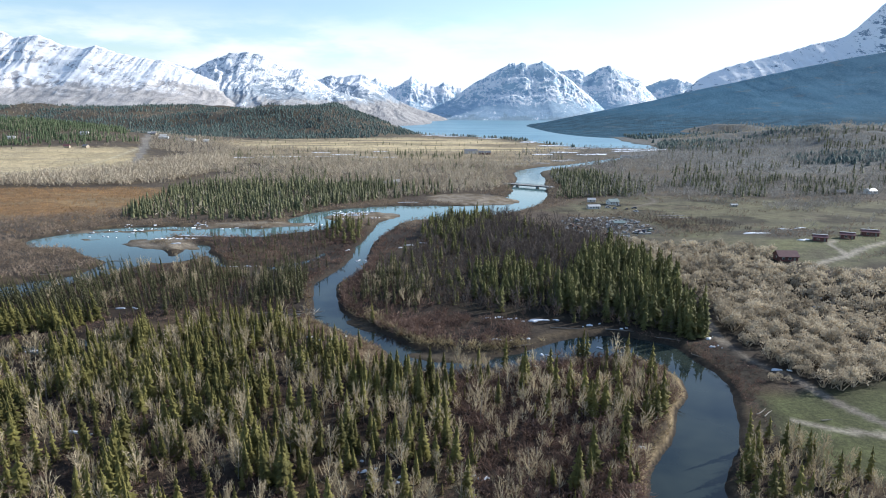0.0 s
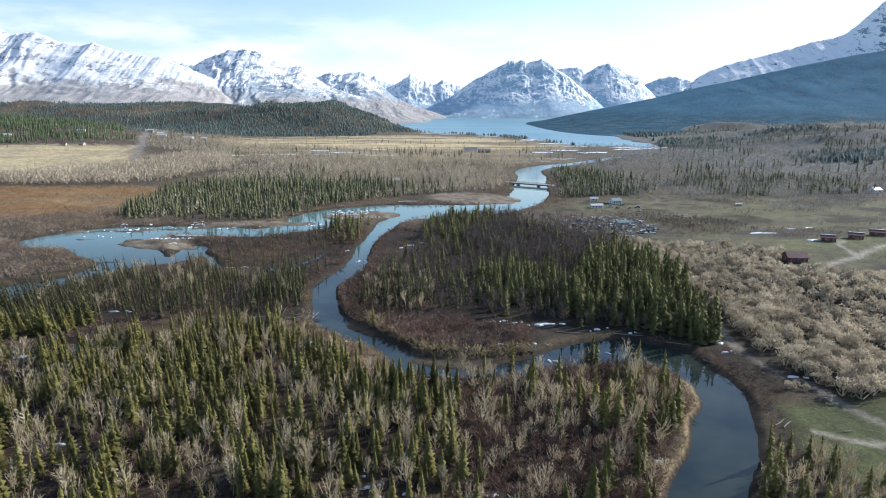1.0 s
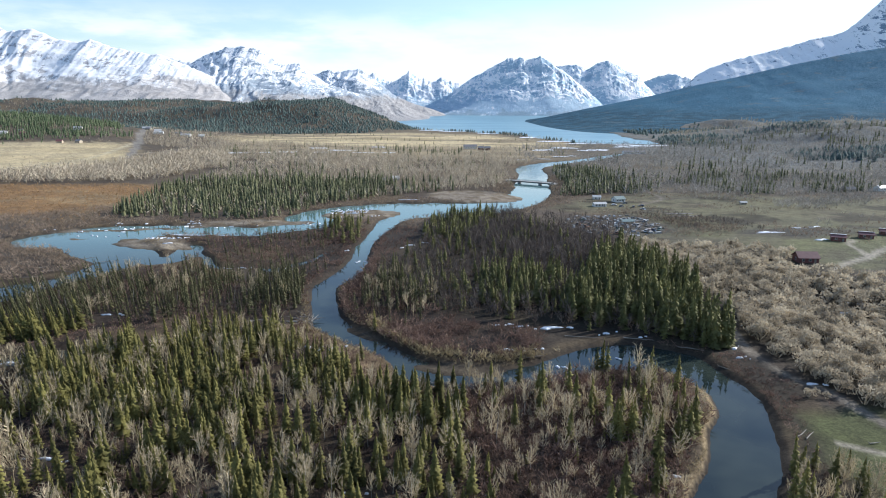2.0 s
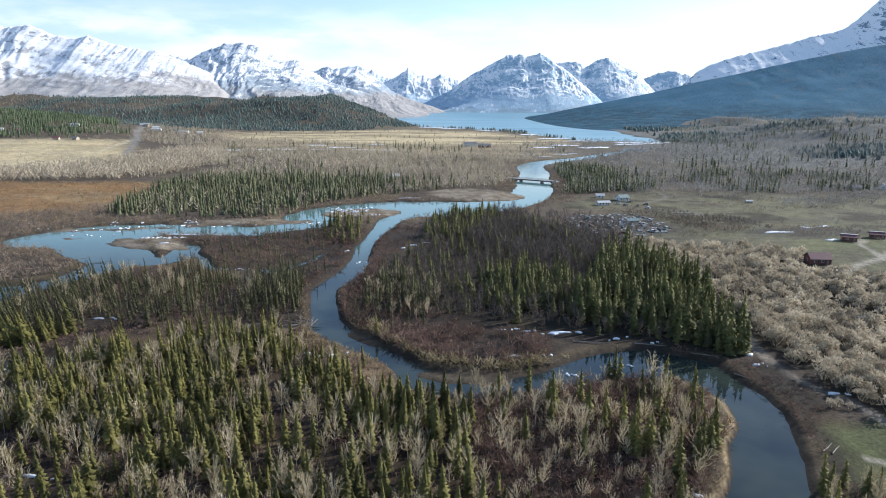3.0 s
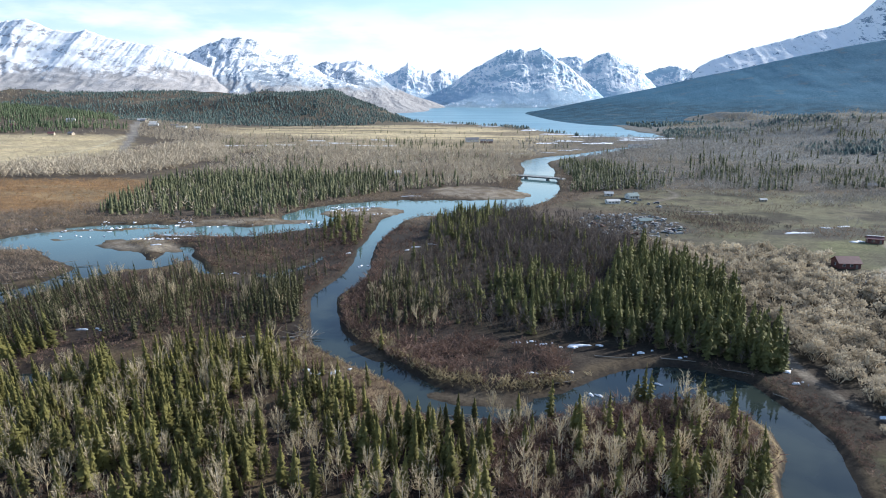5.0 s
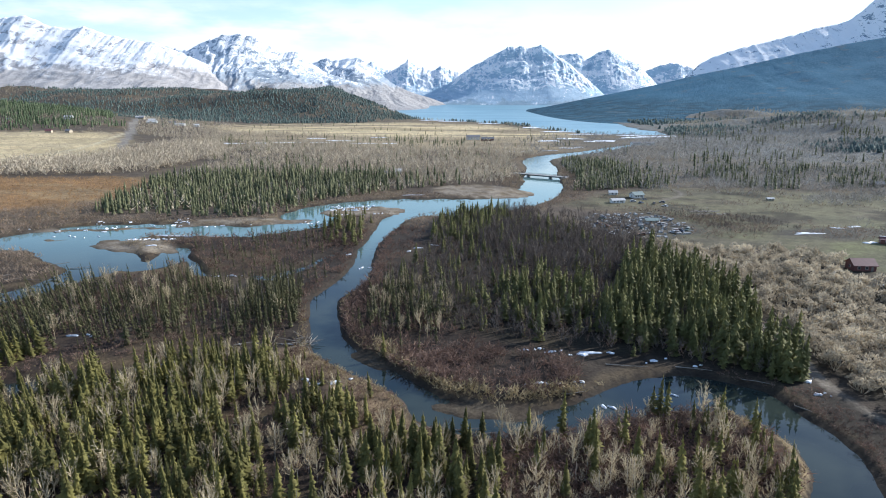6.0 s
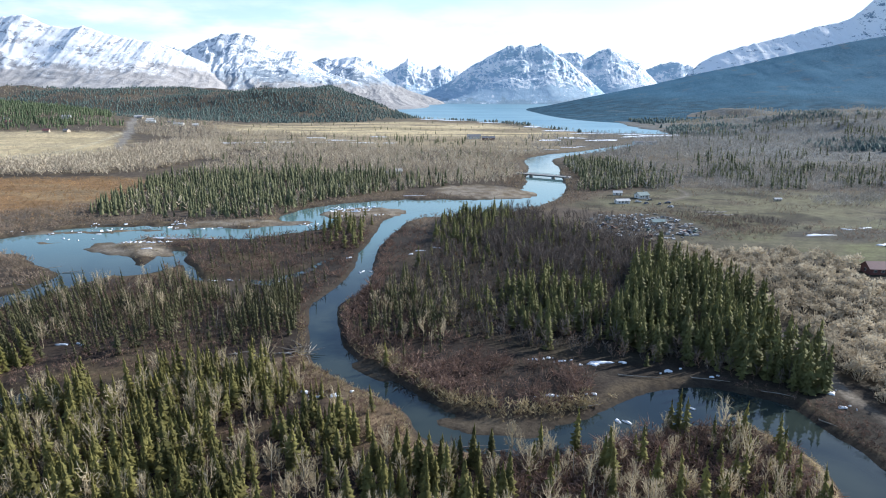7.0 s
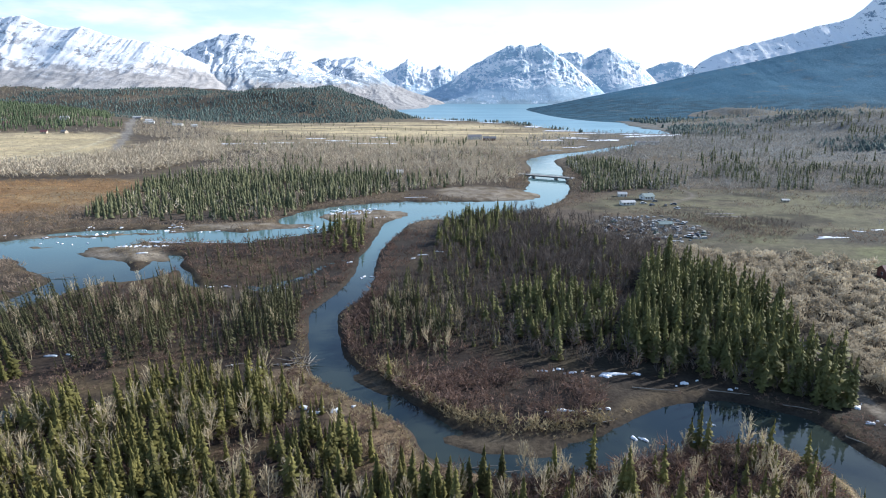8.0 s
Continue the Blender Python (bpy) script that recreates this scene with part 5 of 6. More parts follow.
plant("far_aspen", [(60, 700), (85, 860), (110, 930), (200, 1010), (230, 1060), (180, 1080), (90, 1000), (50, 860)], 5.0, lambda x, y: 0.75 * clump(x, y, 18, 0.32, 0.46, 124), 2, 5.5, 97)
plant("far_aspen", [(128, 760), (135, 880), (220, 1000), (260, 1060), (300, 1010), (200, 900), (160, 850)], 5.0, lambda x, y: 0.7 * clump(x, y, 18, 0.32, 0.46, 125), 2, 5.5, 98)
plant("far_aspen", [(205, 566), (330, 550), (425, 556), (430, 592), (300, 606), (225, 600)], 4.4, lambda x, y: 0.85 * clump(x, y * 2, 26, 0.40, 0.50, 126), 1.8, 5, 99)
plant("far_aspen", [(150, 500), (300, 470), (420, 500), (425, 545), (300, 540), (180, 540)], 6.0, lambda x, y: 0.5 * clump(x, y * 2.4, 30, 0.48, 0.56, 127), 1.2, 3.2, 100)
plant("alder", [(120, 492), (150, 484), (172, 484), (200, 466), (212, 436), (200, 412), (178, 408), (160, 424), (150, 446), (146, 472)], 2.5, lambda x, y: 0.95 * clump(x, y * 1.4, 17, 0.38, 0.46, 131), 2.2, 5.0, 103)
plant("willow", [(120, 488), (148, 478), (154, 451), (165, 429), (181, 414), (202, 437), (193, 462), (166, 482), (140, 498)], 2.3, lambda x, y: 0.2 + 0.75 * clump(x, y, 14, 0.36, 0.5, 128), 1.0, 3.4, 101)
plant("far_aspen", [(262, 530), (288, 510), (349, 536), (384, 588), (310, 576)], 3.6, lambda x, y: 0.85 * clump(x, y * 1.6, 20, 0.36, 0.46, 129), 2.5, 6.5, 102)
TREES = {k: np.vstack(v) for k, v in TREES.items()}


def template(make, count, seed, *args):
    return [make(np.random.default_rng(seed + n), *args) for n in range(count)]


def trunk_piece(radius=0.011, top=0.9):
    return tube([(0, 0, 0), (0.004, 0.003, 0.45), (0, 0, top)], [radius, radius * 0.7, 0.002], 4)


def trees_as_things(kind, rows, crowns, trunk, crown_material, trunk_material, label, category, group, wide):
    """Each of these trees is a thing of its own with a trunk and a crown; alike trees share meshes."""
    bases = []
    for tv, tf in crowns:
        base = new(kind)
        ob = link("trunk", *trunk, trunk_material, base)
        ob = link("crown", tv, tf, crown_material, base)
        tagged(base, label, category, group)
        bases.append(base)
    for n, (x, y, z, h) in enumerate(rows):
        base = bases[n % len(bases)]
        stand = pose(x, y, z, RNG.normal(0, 2), RNG.normal(0, 2), RNG.uniform(0, 360))
        if n < len(bases):
            base.matrix_basis = stand @ Matrix.Diagonal((h * wide, h * wide, h, 1))
        else:
            k = h / base.scale.z
            copy_thing(base, stand @ Matrix.Diagonal((k, k, k, 1)))


def stuff(name, kind_rows, templates, mat, label, category, wide=1.0, leaning=False):
    if not len(kind_rows):
        return
    h = kind_rows[:, 3]
    leans = None
    if leaning:
        leans = RNG.normal(0, 0.045, (len(h), 2))
        leans[:, 0] -= 0.03 + 0.2 * smooth(-80, -165, kind_rows[:, 0])
    v, f = scatter(templates, kind_rows[:, :3], h, h * wide * RNG.uniform(0.75, 1.2, len(h)), RNG.uniform(0, 6.28, len(h)), leans)
    tagged(link(name, v, f, mat), label, category, kind="stuff")


def nearest(rows, count):
    order = np.argsort(np.hypot(rows[:, 0] + 5, rows[:, 1] - 150))
    return rows[order[:count]], rows[order[count:]]


SPRUCE_FINE = template(spruce_crown, 9, 100, 30, 9, 0.116)
SPRUCE_MID = template(spruce_crown, 9, 120, 18, 8, 0.122)
GROVE_FIR = template(spruce_crown, 8, 130, 18, 7, 0.130)
SPRUCE_LOW = template(spruce_crown, 5, 140, 10, 5, 0.11)
CONES = template(cone_tree, 5, 160)
SMALL_CONES = template(cone_tree, 4, 170, 4, 2, 0.2)
ASPEN_FINE = template(bare_crown, 8, 200, 24, 8, 0.0068, 0.11, 0.235, 0.28)
ASPEN_MID = template(bare_crown, 8, 220, 18, 6, 0.0082, 0.12, 0.235, 0.28)
ASPEN_LOW = template(bare_crown, 6, 230, 11, 4, 0.0125, 0.16, 0.24)
ASPEN_FAR = template(bare_crown, 8, 240, 6, 1, 0.027, 0.32, 0.36, 0.05)
SAPLING = template(bare_crown, 7, 250, 7, 2, 0.0155, 0.28, 0.36, 0.0)
WANDS = template(bare_crown, 7, 253, 9, 2, 0.034, 0.36, 0.52, 0.0) + template(dome_crown, 5, 280, 40, 0.036, 0.55, 0.95)
STALKS = template(bare_crown, 7, 255, 5, 2, 0.046, 0.42, 0.55, 0.0)
SHRUB_FINE = template(billow_crown, 7, 260, 7, 44, 0.026, 0.13)
SHRUB_MID = template(billow_crown, 7, 270, 5, 27, 0.038, 0.15)
TRUNK = trunk_piece()

near, rest = nearest(TREES["spruce"], 300)
trees_as_things("spruce_tree", near, SPRUCE_FINE, TRUNK, SPRUCE, BARK, "slender yellow-green spruce on the brown river flat", "tree", "spruces on the river flat", 1.5)
middle = rest[:, 1] < 235
stuff("spruce_wood", rest[middle], [join(c, TRUNK) for c in SPRUCE_MID], SPRUCE, "dense yellow-green spruces on the river flat", "trees", 1.45, True)
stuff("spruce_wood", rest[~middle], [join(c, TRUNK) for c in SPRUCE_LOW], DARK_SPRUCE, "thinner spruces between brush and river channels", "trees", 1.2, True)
stuff("fir_grove", TREES["fir"], GROVE_FIR, GROVE_NEEDLES, "tall dark green conifers inside the creek bend", "trees", 1.7)
near, rest = nearest(TREES["aspen"], 300)
trees_as_things("aspen_tree", near, ASPEN_FINE, trunk_piece(0.009, 0.97), ASPEN_TWIGS, ASPEN_BARK, "leafless pale grey aspen on the brown river flat", "tree", "bare aspens on the river flat", 1.0)
stuff("aspen_wood", rest, [join(c, trunk_piece(0.010, 0.97)) for c in ASPEN_MID], ASPEN_TWIGS, "leafless grey aspens among the spruces", "trees")
stuff("undergrowth", TREES["sapling"], SAPLING, UNDERGROWTH, "tangled grey-brown leafless saplings and brush", "undergrowth")
stuff("alder_wood", TREES["alder"], ASPEN_LOW, DARK_TWIGS, "dark leafless trees behind the conifer grove", "trees")
near, rest = nearest(TREES["shrub"], 200)
trees_as_things("shrub", near, SHRUB_FINE, tube([(0, 0, 0), (0.02, 0, 0.3)], [0.03, 0.01], 4), SHRUB_TWIGS, BARK, "rounded leafless pale tan bush beside the dirt track", "bush", "pale bushes", 0.95)
stuff("shrub_belt", rest, SHRUB_MID, SHRUB_TWIGS, "thicket of rounded leafless pale tan bushes", "bushes", 0.95)
close = TREES["willow"][:, 1] < 240
stuff("willow_brush", TREES["willow"][close], WANDS, WILLOW, "low red-brown leafless willow brush", "brush")
far_brush = TREES["willow"][~close]
tan = ((far_brush[:, 0] < -150) & (far_brush[:, 1] > 285)) | (far_brush[:, 1] > 430) | (far_brush[:, 0] > 80)
stuff("river_brush", far_brush[tan], STALKS, TAN_BRUSH, "upright tan and brown brush by the river arms", "brush")
stuff("island_brush", far_brush[~tan], STALKS, WILLOW, "dark purple-brown brush between the river arms", "brush")
stuff("reed_bed", TREES["reed"], STALKS, REED, "dry tan reeds and grass along the creek bank", "reeds")
stuff("marsh_willow", TREES["marsh"], STALKS, MARSH_WILLOW, "orange leafless willows on the marsh", "brush")
stand = TREES["far_fir"]
village = (stand[:, 1] > 1080) & (stand[:, 0] < -480)
stuff("fir_stand", stand[~village], CONES, STAND_FIR, "conifer stands beyond the main river", "trees", 1.25)
stuff("fir_stand", stand[village], CONES, GREEN_FIR, "fresh green conifers on the low rise by the village", "trees", 1.3)
far = TREES["far_aspen"]
east = (far[:, 0] > 125) & (far[:, 1] < 1450)
stuff("bare_wood", far[~east], ASPEN_FAR, FAR_TWIGS, "leafless tan woods across the valley floor", "trees")
stuff("bare_wood", far[east], ASPEN_FAR, EAST_TWIGS, "leafless haze-greyed woods and brush east of the river", "trees", 1.25)
stuff("hill_forest", TREES["hill_fir"], SMALL_CONES, HILL_FIR, "dark conifer forest on the low hills", "trees", 1.5)


# ---- built and loose things ----
def plain(name, dark, light, scale=1.2, rough=0.7, metal=0.0):
    """Painted, metal or wooden surface with grain and weather stains."""
    mat, nt, bsdf = material(name)
    co = nt.nodes.new("ShaderNodeTexCoord").outputs["Object"]
    a, b = noise_node(nt, co, scale, 5.0, 0.6), noise_node(nt, co, scale * 6, 4.0, 0.6)
    f = math_node(nt, "ADD", math_node(nt, "MULTIPLY", ramp_node(nt, a, 0.3, 0.7), 0.7), math_node(nt, "MULTIPLY", b, 0.4))
    nt.links.new(mix_node(nt, f, dark, light), bsdf.inputs["Base Color"])
    bsdf.inputs["Roughness"].default_value = rough
    bsdf.inputs["Metallic"].default_value = metal
    bump_node(nt, bsdf, b, 0.25, 0.03)
    return mat


RED_WOOD = plain("red_stained_logs", (0.100, 0.038, 0.032), (0.170, 0.066, 0.055))
MAROON_ROOF = plain("maroon_metal_roof", (0.125, 0.048, 0.050), (0.185, 0.072, 0.072), 0.6, 0.5)
PALE_ROOF = plain("pale_metal_roof", (0.46, 0.45, 0.43), (0.64, 0.63, 0.61), 0.6, 0.45)
GREEN_ROOF = plain("teal_metal_roof", (0.15, 0.20, 0.19), (0.23, 0.29, 0.275), 0.6, 0.5)
GREY_ROOF = plain("grey_shingle_roof", (0.13, 0.13, 0.14), (0.24, 0.24, 0.25), 0.8, 0.85)
WHITE_SIDING = plain("white_siding", (0.62, 0.61, 0.58), (0.80, 0.79, 0.76), 0.7, 0.7)
TAN_SIDING = plain("tan_siding", (0.36, 0.30, 0.22), (0.50, 0.43, 0.33), 0.7, 0.75)
GLASS = plain("window_glass", (0.02, 0.025, 0.03), (0.05, 0.06, 0.07), 0.5, 0.08)
TIMBER = plain("grey_timber", (0.13, 0.12, 0.108), (0.27, 0.25, 0.228), 1.5, 0.85)
CONCRETE = plain("bridge_concrete", (0.24, 0.24, 0.23), (0.38, 0.37, 0.35), 0.5, 0.85)
STEEL = plain("bridge_steel", (0.10, 0.11, 0.12), (0.20, 0.20, 0.20), 1.0, 0.5, 0.4)
TYRE = plain("tyre_rubber", (0.02, 0.02, 0.02), (0.04, 0.04, 0.04), 3.0, 0.8)
CAR_PAINTS = [plain("car_paint_" + n, c, tuple(min(0.9, 1.25 * v) for v in c), 0.8, 0.6)
              for n, c in (("white", (0.62, 0.63, 0.64)), ("blue", (0.09, 0.115, 0.165)), ("grey", (0.24, 0.235, 0.23)), ("green", (0.11, 0.15, 0.125)), ("rust", (0.22, 0.11, 0.07)))]


def part(name, bm, mat, parent, label=""):
    mesh = bpy.data.meshes.new(name)
    bmesh.ops.recalc_face_normals(bm, faces=bm.faces)
    bm.to_mesh(mesh)
    bm.free()
    mesh.materials.append(mat)
    ob = new(name, mesh)
    ob.parent = parent
    if label:
        tagged(ob, label)
    return ob


def box(bm, centre, size, bevel=0.0):
    made = bmesh.ops.create_cube(bm, size=1.0, matrix=Matrix.Translation(centre) @ Matrix.Diagonal((*size, 1)))
    if bevel:
        edges = list({e for v in made["verts"] for e in v.link_edges})
        bmesh.ops.bevel(bm, geom=edges, offset=bevel, segments=1, affect="EDGES")
    return bm


def prism(bm, outline, depth, axis="y"):
    """An outline of (a, z) pushed through from -depth/2 to depth/2."""
    rings = []
    for side in (-0.5, 0.5):
        rings.append([bm.verts.new((a, side * depth, z) if axis == "y" else (side * depth, a, z)) for a, z in outline])
    n = len(outline)
    bm.faces.new(rings[0])
    bm.faces.new(rings[1][::-1])
    for i in range(n):
        bm.faces.new((rings[0][i], rings[0][(i + 1) % n], rings[1][(i + 1) % n], rings[1][i]))
    return bm


def stand_at(x, y, lift=0.0):
    """The ground under a spot."""
    return float(max(ground_height(np.array([x]), np.array([y]))[0], rise(np.array([y]))[0])) + lift


def house(name, label, x, y, turn, long, deep, high, pitch, walls, roofing, windows=3, chimney=False, group=""):
    """A gabled house: ridge along its length, walls, roof with eaves, door and framed windows."""
    ob = new(name)
    ob.matrix_basis = pose(x, y, stand_at(x, y) - 0.1, 0, 0, turn)
    half = deep / 2
    part("wall", prism(bmesh.new(), [(-half, 0), (half, 0), (half, high), (0, high + pitch), (-half, high)], long, "x"), walls, ob)
    bm, eave, thick = bmesh.new(), 0.6, 0.22
    run = half + eave
    drop = pitch * eave / half
    prism(bm, [(-run, high - drop), (0, high + pitch), (run, high - drop), (run, high - drop + thick), (0, high + pitch + thick), (-run, high - drop + thick)], long + 1.0, "x")
    roof = part("roof", bm, roofing, ob)
    if chimney:
        part("chimney", box(bmesh.new(), (long * 0.2, 0.4, high + pitch + 0.3), (0.7, 0.7, 1.6), 0.04), GREY_ROOF, roof)
    part("door", box(bmesh.new(), (long * 0.32, -half - 0.03, 1.02), (0.95, 0.08, 2.04), 0.02), TIMBER, ob)
    for i in range(windows):
        u = -long / 2 + long * (i + 0.7) / (windows + 1)
        frame_ob = part("window", box(bmesh.new(), (u, -half - 0.03, high * 0.58), (1.3, 0.1, 1.2), 0.02), WHITE_SIDING, ob)
        part("pane", box(bmesh.new(), (u, -half - 0.09, high * 0.58), (1.1, 0.04, 1.0)), GLASS, frame_ob)
    side = part("window", box(bmesh.new(), (-long / 2 - 0.03, 0, high * 0.6), (0.1, 1.2, 1.2), 0.02), WHITE_SIDING, ob)
    part("pane", box(bmesh.new(), (-long / 2 - 0.09, 0, high * 0.6), (0.04, 1.0, 1.0)), GLASS, side)
    return tagged(ob, label, "house", group)


def car(label, x, y, turn, paint):
    ob = new("car")
    ob.matrix_basis = pose(x, y, stand_at(x, y), 0, 0, turn)
    part("body", prism(bmesh.new(), [(-2.2, 0.35), (2.2, 0.35), (2.25, 0.75), (1.1, 0.95), (-2.15, 1.0)], 1.75), paint, ob)
    part("cab", prism(bmesh.new(), [(-1.9, 0.985), (1.0, 0.96), (0.4, 1.5), (-1.5, 1.52)], 1.55), GLASS, ob, "dark glazed cab")
    part("roof", box(bmesh.new(), (-0.55, 0, 1.54), (1.8, 1.5, 0.06), 0.02), paint, ob)
    for u in (-1.35, 1.35):
        for v in (-0.82, 0.82):
            bm = bmesh.new()
            bmesh.ops.create_cone(bm, cap_ends=True, segments=10, radius1=0.34, radius2=0.34, depth=0.22, matrix=Matrix.Translation((u, v, 0.34)) @ Matrix.Rotation(radians(90), 4, "X"))
            part("wheel", bm, TYRE, ob)
    return tagged(ob, label, "car", "old vehicles in the yard")


def timber_stack(label, x, y, turn, boards=6, size=4.0):
    ob = new("timber_stack")
    ob.matrix_basis = pose(x, y, stand_at(x, y), 0, 0, turn)
    for i in range(boards):
        level, slot = divmod(i, 3)
        part("board", box(bmesh.new(), (RNG.uniform(-0.3, 0.3), (slot - 1) * 0.55 + RNG.uniform(-0.08, 0.08), 0.15 + 0.27 * level), (size * RNG.uniform(0.8, 1.1), 0.45, 0.24), 0.02), TIMBER, ob)
    return tagged(ob, label, "timber", "stacked timber")


def bridge():
    ob = new("road_bridge")
    a, b = Vector((66, 704, 0)), Vector((114, 671, 0))
    span, turn = (b - a).length, math.degrees(math.atan2(b.y - a.y, b.x - a.x))
    mid = (a + b) / 2
    ob.matrix_basis = pose(mid.x, mid.y, -0.7, 0, 0, turn)
    part("deck", box(bmesh.new(), (0, 0, 3.3), (span, 7.0, 0.45), 0.05), CONCRETE, ob)
    for v in (-2.6, 0.0, 2.6):
        part("girder", box(bmesh.new(), (0, v, 2.6), (span - 6, 0.5, 0.94)), STEEL, ob)
    for u in (-12, 12):
        part("pier", box(bmesh.new(), (u, 0, 0.3), (1.4, 6.4, 3.6), 0.2), CONCRETE, ob)
    for u in (-span / 2 + 2, span / 2 - 2):
        part("abutment", box(bmesh.new(), (u, 0, 1.2), (5.0, 8.0, 3.7), 0.1), CONCRETE, ob)
    for v in (-3.3, 3.3):
        rail = part("railing", box(bmesh.new(), (0, v, 4.45), (span, 0.14, 0.2)), STEEL, ob)
        for i in range(13):
            part("post", box(bmesh.new(), (-span / 2 + 1 + i * (span - 2) / 12, v, 3.93), (0.14, 0.14, 0.84)), STEEL, rail)
    tagged(ob, "low grey concrete road bridge across the main river", "bridge")


def patch_mesh(seed, sides=30, thick=0.3):
    """An uneven thin blob one unit across for snow and ice."""
    rng = np.random.default_rng(seed)
    w = np.linspace(0, 2 * np.pi, sides, endpoint=False)
    lobe = vnoise(2.2 * np.cos(w) + 7.3 * seed, 2.2 * np.sin(w) + 5) + 0.5 * vnoise(5 * np.cos(w) + seed, 5 * np.sin(w) + 2.5)
    r = 0.5 * (0.18 + 1.0 * np.clip(lobe - 0.2, 0.05, None)) * rng.uniform(0.85, 1.15, sides)
    rim = np.c_[r * np.cos(w), r * np.sin(w), np.full(sides, -0.12)]
    top = np.c_[0.86 * r * np.cos(w), 0.86 * r * np.sin(w), thick * rng.uniform(0.5, 1.0, sides)]
    verts = np.vstack([rim, top, [[0, 0, thick * 1.1]]])
    i = np.arange(sides)
    k = (i + 1) % sides
    faces = np.vstack([np.c_[i, k, sides + k], np.c_[i, sides + k, sides + i], np.c_[sides + i, sides + k, np.full(sides, 2 * sides)]])
    return verts, faces


PATCHES = [patch_mesh(40 + n) for n in range(7)]


def snow_patch(n, x, y, a, b, turn, name="snow_patch", label="melting old snow patch on brown ground", category="snow", group="old snow patches", lift=0.12):
    base = link(name, PATCHES[n % 7][0] * (a, b, 1.0), PATCHES[n % 7][1], SNOW)
    base.matrix_basis = pose(x, y, stand_at(x, y, lift), 0, 0, turn)
    return tagged(base, label, category, group)


def log(n, x, y, long, turn, lean=2.0, radius=0.16, lift=0.1, name="driftwood_log", label="bleached driftwood log on the bank", group="driftwood"):
    rng = np.random.default_rng(500 + n)
    pts = [(0, 0, 0), (rng.normal(0, 0.12), rng.normal(0, 0.12), long * 0.5), (0, 0, long)]
    v, f = join(tube(pts, [radius, radius * 0.8, radius * 0.35], 6),
                tube([(0, 0, long * 0.6), (0.5, 0.1, long * 0.72)], [radius * 0.4, 0.02], 4), tube([(0, 0, 0), (-0.4, 0.25, -0.25)], [radius * 0.7, 0.05], 4))
    ob = link(name, v, f, DRIFT)
    ob.matrix_basis = pose(x, y, stand_at(x, y, radius + lift), 0, 0, turn) @ pose(0, 0, 0, 0, 90 - lean, 0)
    return tagged(ob, label, "log", group)


house("log_cabin", "red log cabin with a maroon roof among pale bushes", 175.5, 322, -4, 9.5, 7.0, 2.8, 2.2, RED_WOOD, MAROON_ROOF, 2)
for cx, cy, cl in ((221, 371, 7.2), (242, 379, 7.2), (262, 389, 9.0)):
    field_cabin = house("field_cabin", "small dark red cabin with a pale roof ridge on the field", cx, cy, -24, cl, 5.0, 2.5, 1.0, RED_WOOD, MAROON_ROOF, 1, group="field cabins")
    part("ridge_cap", box(bmesh.new(), (0, 0, 3.80), (cl + 1.0, 1.3, 0.16), 0.03), PALE_ROOF, field_cabin, "pale metal ridge cap")
house("farm_shed", "long low shed with a pale metal roof", 124, 527, 10, 10, 5.0, 2.3, 1.0, WHITE_SIDING, PALE_ROOF, 3)
house("farm_house", "farmhouse with a teal metal roof and white walls", 146, 552, 20, 9, 6.5, 2.7, 1.9, WHITE_SIDING, GREEN_ROOF, 3, True)
house("farm_shed", "small white shed behind the farmhouse", 131, 566, -5, 6.5, 4.5, 2.2, 1.2, WHITE_SIDING, PALE_ROOF, 1)
house("yard_shed", "low shed with a teal roof in the scrap yard", 124, 448, 5, 8, 5, 2.4, 1.0, TAN_SIDING, GREEN_ROOF, 1)
house("river_cabin", "small white cabin in the riverside wood", -52, 706, 15, 8, 6, 3.0, 2.0, WHITE_SIDING, PALE_ROOF, 2)
house("river_cabin", "low tan cabin in the riverside wood", -62, 696, 0, 7, 5, 2.6, 1.5, TAN_SIDING, GREY_ROOF, 1)
house("barn", "white barn with a dark grey roof on the hay field", 52, 1225, 8, 24, 12, 4.5, 3.6, WHITE_SIDING, GREY_ROOF, 4)
house("barn", "low dark barn beside the hay field", 76, 1195, -6, 22, 11, 4.0, 3.0, RED_WOOD, GREY_ROOF, 2)
house("roadside_house", "pale house beyond the east belt", 419, 630, 20, 10, 7, 3.0, 2.0, WHITE_SIDING, PALE_ROOF, 2)
house("roadside_house", "grey-roofed house beyond the east belt", 384, 622, -10, 8, 6, 2.8, 1.8, TAN_SIDING, GREY_ROOF, 2)
house("lake_lodge", "long low pale building near the lake outlet", 322, 1108, 6, 38, 9, 3.5, 2.0, WHITE_SIDING, GREY_ROOF, 6)
house("field_shed", "low pale shed on the east field", 246, 541, 0, 5, 2.6, 1.7, 0.6, TAN_SIDING, PALE_ROOF, 1)
